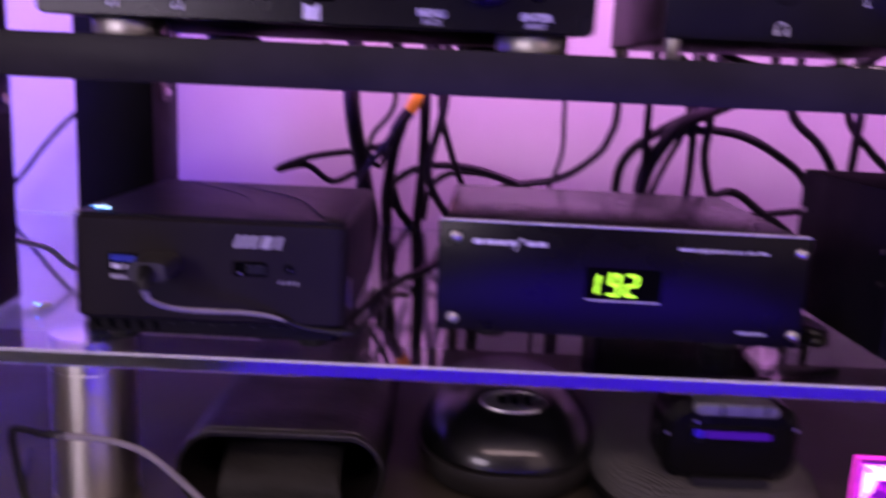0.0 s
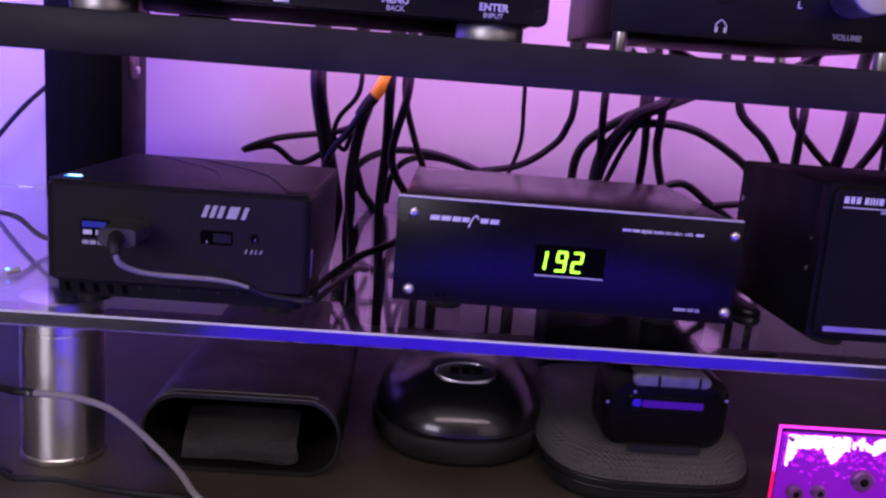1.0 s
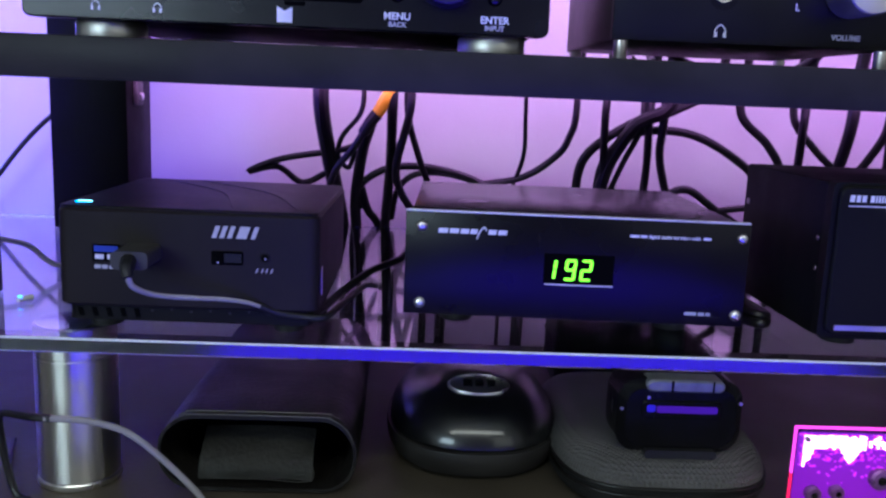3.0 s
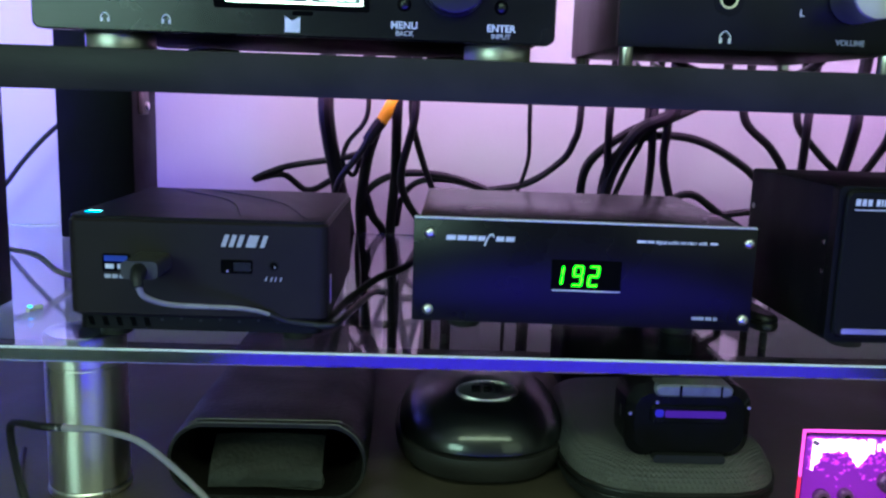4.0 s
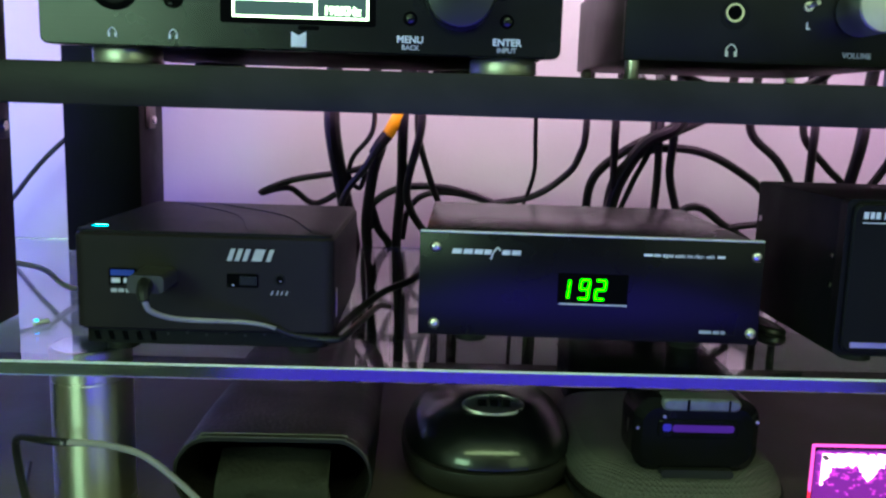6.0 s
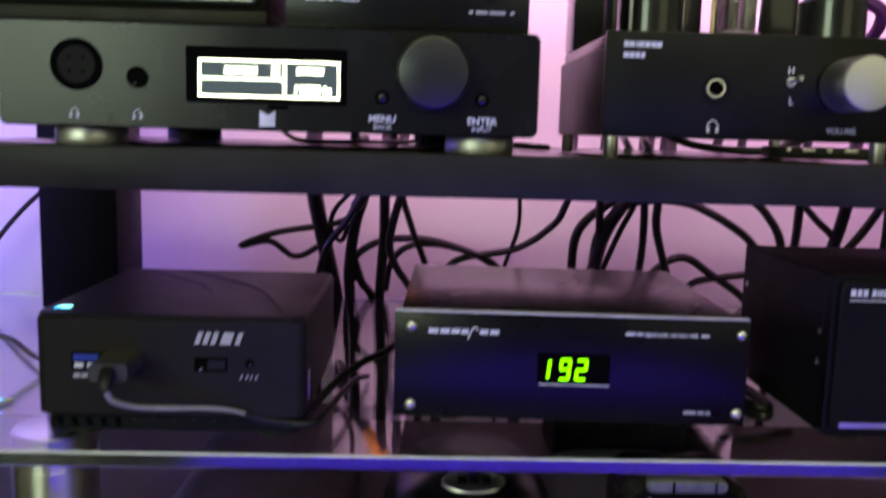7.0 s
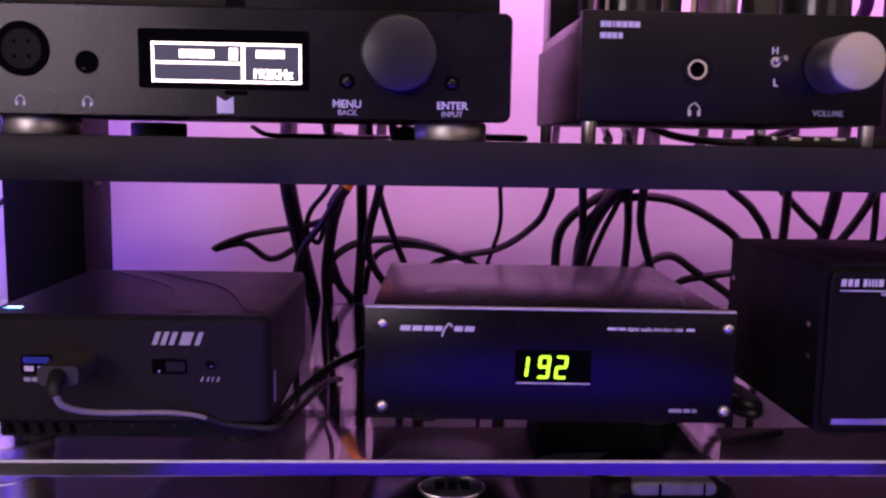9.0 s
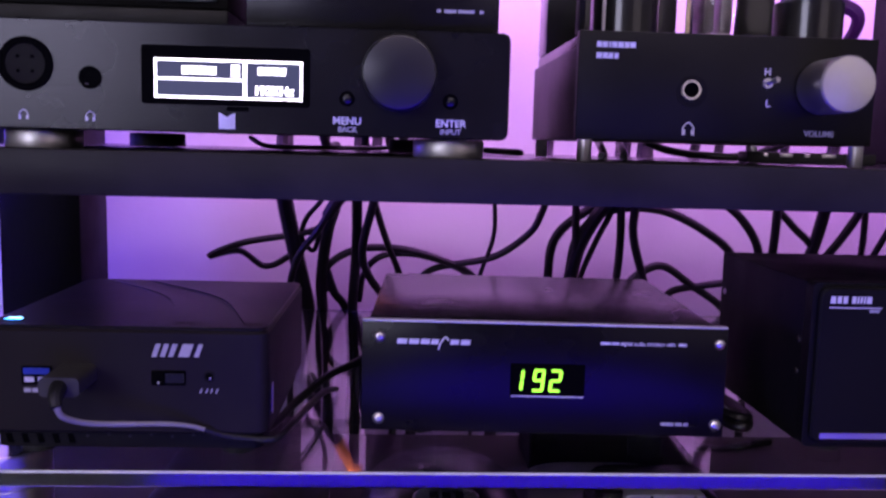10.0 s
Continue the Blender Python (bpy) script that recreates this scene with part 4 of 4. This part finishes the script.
hanging(L, 0.0031, [(0.234, 0.338, 0.094), (0.242, 0.332, 0.104), (0.265, 0.330, 0.109), (0.300, 0.328, 0.114)], rise=False)
hanging(B, 0.0035, [(0.255, 0.286, 0.192), (0.283, 0.296, 0.168), (0.303, 0.309, 0.142), (0.315, 0.330, 0.100)])
hanging(B, 0.0035, [(0.307, 0.287, 0.184), (0.315, 0.308, 0.145), (0.320, 0.330, 0.100)])
hanging(B, 0.0031, [(0.300, 0.290, 0.190), (0.325, 0.300, 0.165), (0.350, 0.309, 0.142), (0.365, 0.332, 0.100)])
hanging(T, 0.0049, [(0.346, 0.287, 0.185), (0.348, 0.309, 0.142), (0.345, 0.332, 0.100)])
hanging(B, 0.0035, [(0.376, 0.287, 0.185), (0.371, 0.300, 0.160), (0.360, 0.312, 0.135), (0.350, 0.335, 0.100)])
hanging(B, 0.0027, [(0.380, 0.290, 0.186), (0.390, 0.309, 0.143), (0.395, 0.332, 0.100)])
hanging(T, 0.0056, [(0.196, 0.282, 0.196), (0.172, 0.290, 0.180), (0.156, 0.306, 0.148), (0.151, 0.322, 0.115), (0.146, 0.338, 0.082)], ends="down")
hanging(B, 0.0026, [(0.410, 0.290, 0.186), (0.402, 0.309, 0.143), (0.395, 0.334, 0.100)])
wl = thing("wall_cable", pose(0, 0, 0), "thin black cable crossing the lit wall", "cable")
part("wire", tube([(-0.230, 0.345, 0.235), (-0.280, 0.345, 0.195), (-0.309, 0.345, 0.172), (-0.333, 0.345, 0.150), (-0.358, 0.345, 0.120), (-0.400, 0.345, 0.060), (-0.430, 0.345, -0.06), (-0.440, 0.345, -0.20)], 0.0021), CABLE, wl)

plug = thing("phono_lead", pose(0, 0, 0), "black audio lead with orange plug boot", "cable", "cables behind the rack")
part("boot", tube([(-0.0215, 0.284, 0.206), (-0.0265, 0.284, 0.1975), (-0.0365, 0.284, 0.1800)], (0.0062, 0.0048), 14), ORANGE, plug, "orange plug boot")
part("sleeve", tube([(-0.0360, 0.284, 0.1810), (-0.0420, 0.284, 0.1730), (-0.0470, 0.286, 0.1650)], (0.0050, 0.0046)), RUBBER, plug)
part("wire", tube([(-0.0465, 0.286, 0.1660), (-0.0560, 0.290, 0.1510), (-0.0700, 0.298, 0.1320), (-0.0800, 0.320, 0.0980), (-0.0820, 0.340, 0.040), (-0.0800, 0.342, -0.06), (-0.0780, 0.342, -0.20)], 0.0028), CABLE, plug)

# leads lying on the shelf under the amplifiers
for x, y, r, lean in ((-0.0440, 0.200, 0.0032, 0.003), (-0.0395, 0.205, 0.0024, -0.004), (-0.0150, 0.190, 0.0026, 0.0), (0.0000, 0.195, 0.0030, 0.002), (0.0075, 0.190, 0.0030, 0.006)):
    sl = thing("signal_lead", pose(0, 0, 0), "short black signal lead behind the amplifier", "cable", "leads on the shelf")
    part("wire", tube([(x, y, 0.250), (x, y + 0.004, 0.232), (x + lean, y + 0.010, 0.2195), (x + lean * 2, y + 0.055, 0.2192)], r), CABLE, sl)
sl = thing("signal_lead", pose(0, 0, 0), "thin black lead lying on the shelf", "cable", "leads on the shelf")
part("wire", tube([(-0.082, 0.150, 0.2235), (-0.070, 0.130, 0.2190), (-0.050, 0.125, 0.2185), (-0.030, 0.150, 0.2185), (0.0, 0.210, 0.2190)], 0.0014), CABLE, sl)
sl = thing("signal_lead", pose(0, 0, 0), "black lead lying on the shelf", "cable", "leads on the shelf")
part("wire", tube([(0.030, 0.170, 0.2200), (0.060, 0.110, 0.2195), (0.0725, 0.092, 0.2190), (0.055, 0.190, 0.2192)], 0.0018), CABLE, sl)
for k in range(2):
    sl = thing("speaker_lead", pose(0, 0, 0), "flat black lead end lying under the tube amplifier", "cable", "leads on the shelf")
    part("wire", tube([(0.108 + 0.011 * k, 0.052, 0.2190), (0.116 + 0.011 * k, 0.080, 0.2192), (0.126 + 0.012 * k, 0.135, 0.226), (0.128 + 0.012 * k, 0.160, 0.240)], (0.0018, 0.0026)), CABLE, sl)
sl = thing("speaker_lead", pose(0, 0, 0), "black lead sagging behind the tube amplifier", "cable", "leads on the shelf")
part("wire", tube([(0.130, 0.150, 0.236), (0.150, 0.150, 0.2310), (0.172, 0.150, 0.2225), (0.200, 0.150, 0.2195), (0.235, 0.150, 0.2195)], 0.0024), CABLE, sl)
strip = thing("terminal_strip", pose(0.2020, 0.100, 0.2168), "low black terminal strip with bright metal clips", "connector")
part("body", box(0, 0.075, 0, 0.014, 0.0, 0.0062, 0.0012), RUBBER, strip)
for cx, cw in ((0.009, 0.003), (0.019, 0.007), (0.033, 0.003), (0.043, 0.008), (0.060, 0.006)):
    part("clip", box(cx, cx + cw, -0.0008, 0.001, 0.0036, 0.0054, 0.0003), CHROME, strip)

# white lead with its lit plug on the glass
wp = thing("charging_lead", pose(0, 0, 0), "white charging lead with blue light on the glass", "cable")
part("wire", tube([(-0.400, 0.170, 0.060), (-0.300, 0.120, 0.098), (-0.2620, 0.100, 0.1070), (-0.2438, 0.100, 0.1045), (-0.2290, 0.100, 0.1010), (-0.2140, 0.100, 0.0905), (-0.1920, 0.120, 0.0858), (-0.170, 0.130, 0.0858)], 0.0016), WHITECABLE, wp)
part("plug", tube([(-0.2062, 0.033, 0.0858), (-0.2045, 0.036, 0.0858), (-0.2020, 0.040, 0.0858)], 0.0015), WHITECABLE, wp)
part("light", disc(0.0011, 0.0006, pose(-0.2055, 0.034, 0.0872)), BLUEDOT, wp, "tiny blue light")

# ---- things on the desk under the glass ----
def strap_case():
    """A flattened open leather sleeve with its tongue inside."""
    ob = thing("leather_case", pose(-0.0770, -0.003, 0.0), "black leather sleeve case lying open on the desk", "case")
    W, Hh, D, t = 0.049, 0.0395, 0.170, 0.0021

    def outline(w, z0, z1, r, seg=10):
        pts = []
        for cx, cz, st in ((w - r, z1 - r, 0), (-w + r, z1 - r, 90), (-w + r, z0 + r, 180), (w - r, z0 + r, 270)):
            for k in range(seg + 1):
                a = radians(st + 90 * k / seg)
                pts.append((cx + r * math.cos(a), cz + r * math.sin(a)))
        return pts

    bm = bmesh.new()
    outer, inner = outline(W, 0.0, Hh, 0.0185), outline(W - t, t, Hh - t, 0.0168)
    n = len(outer)
    loops = []
    for pts, y, s in ((inner, D - 0.004, 1), (inner, 0.002, 1), (inner, 0.0, 1.006), (outer, 0.0, 0.994), (outer, 0.002, 1), (outer, 0.055, 1.0), (outer, D, 0.93)):
        loops.append([bm.verts.new((x * s, y, Hh / 2 + (z - Hh / 2) * s)) for x, z in pts])
    for a, b in zip(loops, loops[1:]):
        for i in range(n):
            bm.faces.new((a[i], a[(i + 1) % n], b[(i + 1) % n], b[i]))
    bm.faces.new(loops[0])
    bm.faces.new(loops[-1])
    for v in bm.verts:
        v.co.z += 0.0010 * noise.noise(v.co * 30) + 0.001
    part("sleeve", bm, LEATHER, ob)
    # real seams, made paler along the top as a painted edge highlight
    for off, rr in ((0.0004, 0.00035), (0.0085, 0.0004)):
        seam = [(x * 0.985, off * 0.6, Hh / 2 + 0.001 + (z - Hh / 2) * 1.01) for x, z in outline(W, 0.0, Hh, 0.0185, 5)]
        part("seam", tube(seam[1:11], rr, 6, 3), SEAMGREY, ob)
    tongue = bmesh.new()
    cols, rows_ = 10, 6
    grid = [[tongue.verts.new((-0.030 + 0.0565 * i / cols, 0.004 + 0.020 * (j / rows_) ** 2, 0.0052 + 0.0200 * j / rows_ + 0.0012 * math.sin(3 * i / cols))) for i in range(cols + 1)] for j in range(rows_ + 1)]
    for j in range(rows_):
        for i in range(cols):
            tongue.faces.new((grid[j][i], grid[j][i + 1], grid[j + 1][i + 1], grid[j + 1][i]))
    bmesh.ops.solidify(tongue, geom=tongue.faces[:], thickness=0.002)
    part("tongue", tongue, SUEDE, ob, "worn grey leather tongue")
    part("stitching", tube([(-0.029, 0.0028, 0.0062), (0.0, 0.0028, 0.0066), (0.0255, 0.0028, 0.0062), (0.0258, 0.008, 0.0150), (0.0258, 0.020, 0.0240)], 0.00025, 6), SUEDE, ob)


strap_case()


def dome(W, D, prof, material, name, parent, label="", seg=56, power=2.4, tilt=0.0):
    """A rounded shell: rings of a superellipse, (scale, z) from below."""
    bm = bmesh.new()
    rings = []
    for s, z in prof:
        ringv = []
        for k in range(seg):
            a = 2 * math.pi * k / seg
            c, q = math.cos(a), math.sin(a)
            x = W * s * math.copysign(abs(c) ** (2 / power), c)
            y = D * s * math.copysign(abs(q) ** (2 / power), q)
            ringv.append(bm.verts.new((x, y, z + tilt * y)))
        rings.append(ringv)
    for a, b in zip(rings, rings[1:]):
        for i in range(seg):
            bm.faces.new((a[i], a[(i + 1) % seg], b[(i + 1) % seg], b[i]))
    bm.faces.new(rings[0][::-1])
    bm.faces.new(rings[-1])
    return part(name, bm, material, parent, label)


oval = thing("oval_case", pose(0.0335, 0.074, 0.0), "glossy black oval headphone case with silver badge", "case")
dome(0.0490, 0.062, [(0.80, 0.0), (0.93, 0.003), (0.985, 0.008), (1.0, 0.014), (0.995, 0.0165)], MATTEGREY, "lower_shell", oval, "matt dark lower shell")
dome(0.0478, 0.0605, [(0.97, 0.0168), (0.985, 0.0182), (0.975, 0.0215), (0.93, 0.0268), (0.84, 0.0330), (0.69, 0.0390), (0.48, 0.0436), (0.22, 0.0462), (0.02, 0.0468)], GLOSSBLK, "upper_shell", oval, "glossy black lid")
badge = part("badge", lathe([(0, 0), (1, 0), (1, 0.0012), (0.94, 0.0018), (0.86, 0.0012), (0, 0.0014)], pose(0.001, -0.0300, 0.0428, 22, 0, 0) @ Matrix.Diagonal((0.0170, 0.0085, 1, 1)), 40), CHROME, oval, "silver oval badge")
part("emblem", bars([(-0.0085, -0.0035), (-0.0020, 0.0025), (0.0045, 0.0090)], 0.0, -0.0026, 0.0030), BRUSHBLK, badge).matrix_basis = pose(0.001, -0.0306, 0.0446, -68, 0, 0)


def zip_case():
    ob = thing("zip_case", pose(0.1300, 0.062, 0.0), "dark mesh fabric zip case on the desk", "case")
    W, D = 0.0560, 0.077
    dome(W, D, [(0.88, 0.0), (0.97, 0.002), (1.0, 0.006), (1.0, 0.0095)], ZIPBLK, "lower_half", ob, power=3.6)
    dome(W, D, [(1.0, 0.0130), (0.995, 0.0160), (0.96, 0.0205), (0.90, 0.0242), (0.80, 0.0270), (0.6, 0.0285), (0.02, 0.0292)], MESHCLOTH, "upper_half", ob, "woven mesh lid", power=3.6)
    dome(W, D, [(0.985, 0.0094), (0.992, 0.0100), (0.992, 0.0124), (0.985, 0.0131)], RUBBER, "zipper_tape", ob, power=3.6)
    for z in (0.0094, 0.0132):
        pts = []
        for k in range(41):
            a = 2 * math.pi * k / 40
            c, q = math.cos(a), math.sin(a)
            pts.append((W * 1.004 * math.copysign(abs(c) ** (2 / 3.6), c), D * 1.004 * math.copysign(abs(q) ** (2 / 3.6), q), z))
        part("piping", tube(pts, 0.0010, 6, 2), LEATHER, ob)


zip_case()


def pod():
    """Glossy player standing on the zip case."""
    ob = thing("earbud_case", pose(0.1317, -0.003, 0.0262), "glossy black rounded gadget with silver hinge", "gadget")
    part("body", slab(-0.0315, 0.0315, 0.0, 0.030, 0.0005, 0.0385, 0.011, "y", 8, 0.004), PODBLK, ob)
    part("hinge", slab(-0.0185, 0.0205, -0.0010, 0.012, 0.0330, 0.0392, 0.003, "y", 4, 0.001), HINGE, ob, "dull silver hinge")
    part("hinge_gap", bars([(-0.0065, -0.0052), (0.0140, 0.0150)], -0.0011, 0.0331, 0.0391), HOLE, ob)
    part("display", slab(-0.0200, 0.0195, -0.0012, 0.001, 0.0195, 0.0285, 0.002, "y", 4, 0.0005), PODBLK, ob)
    # mirrored blue glow on the shell, put in as emission
    part("blue_reflection", slab(-0.0178, -0.0136, -0.0014, -0.0010, 0.0228, 0.0266, 0.0012), DEEPBLUE, ob, "blue reflection given as a glowing spot")
    part("violet_reflection", slab(-0.0130, 0.0175, -0.0014, -0.0010, 0.0226, 0.0262, 0.0012), POINTVIOLET, ob, "violet-blue reflection given as a faintly glowing band")
    part("front_foot", slab(-0.0175, 0.0185, -0.0030, 0.004, -0.0005, 0.0035, 0.0018), RUBBER, ob)
    for x, z in ((-0.0170, 0.0300), (0.0290, 0.0280), (-0.0300, 0.0240)):
        part("rivet", disc(0.0009, 0.0006, front(x, -0.0002, z), seg=12), CHROME, ob)


pod()


# black box added to darken what shows through the glass below the interface
adapter = thing("dark_filler_box", pose(0.098, 0.170, 0.0), "plain black box added to darken the view under the glass", "adapter")
part("shell", slab(0, 0.112, 0, 0.058, 0.0, 0.046, 0.006, "z", 5, 0.002), MATTEBLK, adapter)
part("seam", box(-0.0003, 0.1123, -0.0003, 0.0583, 0.0225, 0.0232), HOLE, adapter)
part("lead", tube([(0.112, 0.030, 0.012), (0.128, 0.032, 0.008), (0.150, 0.045, 0.0028), (0.190, 0.060, 0.0028)], 0.0026), CABLE, adapter)


def lit_board():
    """A circuit board in an acrylic case, its inner light put into glowing parts."""
    ob = thing("lit_gadget", pose(0.1812, -0.020, 0.0), "pink-lit gadget in clear acrylic case", "gadget")
    W, Hh = 0.115, 0.0498
    fp = part("front_pane", slab(0.0022, W - 0.002, 0.0006, 0.0024, 0.0022, Hh - 0.0018, 0.002), ACRYLIC, ob, "clear acrylic pane", smooth=False)
    fp.visible_shadow = False
    # LED light caught in the pane's edges, put in as emission
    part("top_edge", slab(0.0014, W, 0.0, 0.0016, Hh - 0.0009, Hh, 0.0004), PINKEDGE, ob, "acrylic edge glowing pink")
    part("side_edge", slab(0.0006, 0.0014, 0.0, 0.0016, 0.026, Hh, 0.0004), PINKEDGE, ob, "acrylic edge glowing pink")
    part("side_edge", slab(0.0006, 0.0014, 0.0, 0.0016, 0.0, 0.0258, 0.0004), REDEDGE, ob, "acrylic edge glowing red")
    part("case_back", box(0.014, W - 0.002, 0.016, 0.022, 0.0, Hh - 0.010, 0.001), GLOSSBLK, ob)
    part("board", box(0.0065, W - 0.003, 0.0120, 0.0136, 0.003, Hh - 0.0062), PCB, ob, smooth=False)
    # LED light falling on the board face, put in as emission
    part("glow_panel", slab(0.0070, W - 0.005, 0.0112, 0.0119, 0.0045, Hh - 0.0070, 0.002), VIOLET, ob, "board face with violet LED light as its glow")
    rnd = random.Random(4)
    # LED lamps and their bloom, drawn together as one ragged mass
    bm = bmesh.new()
    for k in range(34):
        x = 0.0105 + 0.0300 * k / 33
        top, low = 0.0418 - 0.0012 * rnd.random(), 0.0362 - 0.0016 * rnd.random()
        if x < 0.0145:
            low = 0.0245 + 0.0022 * rnd.random() + (x - 0.0105) * 1.6
        if 0.0270 < x < 0.0390:
            low = 0.0270 + abs(x - 0.0335) * 1.4 + 0.0012 * rnd.random()
        box(x, x + 0.00092, 0.0100 + 0.0003 * rnd.random(), 0.0112, low, top, bm=bm)
    for k in range(46):
        x = 0.0430 + 0.0600 * k / 45
        mid, half = 0.0380 + 0.0014 * math.sin(0.7 * k), 0.0012 + 0.0030 * rnd.random()
        box(x, x + 0.0013, 0.0100 + 0.0003 * rnd.random(), 0.0112, mid - half, mid + 0.7 * half, bm=bm)
    part("light_bank", bm, HOTPINK, ob, "pink-white glowing lights")
    # pads around the lamps glow in place of the light on them
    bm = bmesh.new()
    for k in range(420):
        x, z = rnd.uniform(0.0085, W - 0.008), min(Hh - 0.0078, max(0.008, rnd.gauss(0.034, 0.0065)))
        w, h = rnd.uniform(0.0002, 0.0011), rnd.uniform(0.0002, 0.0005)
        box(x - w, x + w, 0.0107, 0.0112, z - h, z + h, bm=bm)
    part("glow_pads", bm, MAGENTA, ob, "solder pads with magenta LED light as their glow")
    bm = bmesh.new()
    for k in range(26):
        x, z = rnd.uniform(0.012, 0.050), rnd.uniform(0.0362, 0.0412)
        w = rnd.uniform(0.0003, 0.0011)
        box(x - w, x + w, 0.0096, 0.0100, z - 0.0002, z + 0.00025, bm=bm)
    part("dark_chips", bm, PCB, ob)
    for x, z, r in ((0.017, 0.0115, 0.0040), (0.029, 0.0125, 0.0036), (0.050, 0.0200, 0.0055), (0.072, 0.0180, 0.0050), (0.092, 0.0210, 0.0055)):
        c = part("capacitor", lathe([(0, 0), (r, 0), (r, 0.0030), (r * 0.80, 0.0040), (0, 0.0040)], front(x, 0.0112, z)), PURPLECAN, ob)
        part("capacitor_dot", disc(r * 0.4, 0.0004, front(x, 0.0072, z)), HOLE, c)
    for k in range(5):
        part("chip", box(0.014 + 0.017 * k, 0.026 + 0.017 * k, 0.0085, 0.0112, 0.0050, 0.0075, 0.0004), BRUSHBLK, ob)
    part("corner_screw", disc(0.0012, 0.002, front(0.0068, 0.0006, Hh - 0.0062)), CHROME, ob)


lit_board()

fw = thing("white_lead", pose(0, 0, 0), "pale grey lead arching in front of the steel leg", "cable")
part("wire", tube([(-0.1650, -0.0360, 0.0499), (-0.1550, -0.0360, 0.0498), (-0.1437, -0.0360, 0.0488), (-0.1287, -0.0360, 0.0443), (-0.1137, -0.0360, 0.0324), (-0.0986, -0.0360, 0.0170), (-0.0870, -0.0380, 0.0040), (-0.0600, -0.0500, 0.0020)], 0.0016), GREYCABLE, fw)
# same lead where it lies in shade, the shade put in as black
part("sleeve", tube([(-0.1620, -0.0360, 0.0499), (-0.1720, -0.0345, 0.0499), (-0.1820, -0.0290, 0.0490), (-0.1905, -0.0220, 0.0462), (-0.1945, -0.0170, 0.0400), (-0.1945, -0.0150, 0.0280), (-0.1920, -0.0150, 0.0130), (-0.1880, -0.0170, 0.0040), (-0.1820, -0.0190, 0.0020)], 0.0018), CABLE, fw, "end of the lead, drawn black for its shade")
bw = thing("floor_lead", pose(0, 0, 0), "thin black lead looped round the steel leg", "cable")
part("wire", tube([(-0.2200, 0.050, 0.0020), (-0.2080, 0.018, 0.0022), (-0.1960, -0.006, 0.0022), (-0.1800, -0.0230, 0.0022), (-0.1584, -0.0230, 0.0022), (-0.1300, -0.030, 0.0022), (-0.0950, -0.034, 0.0022)], 0.0014), CABLE, bw)
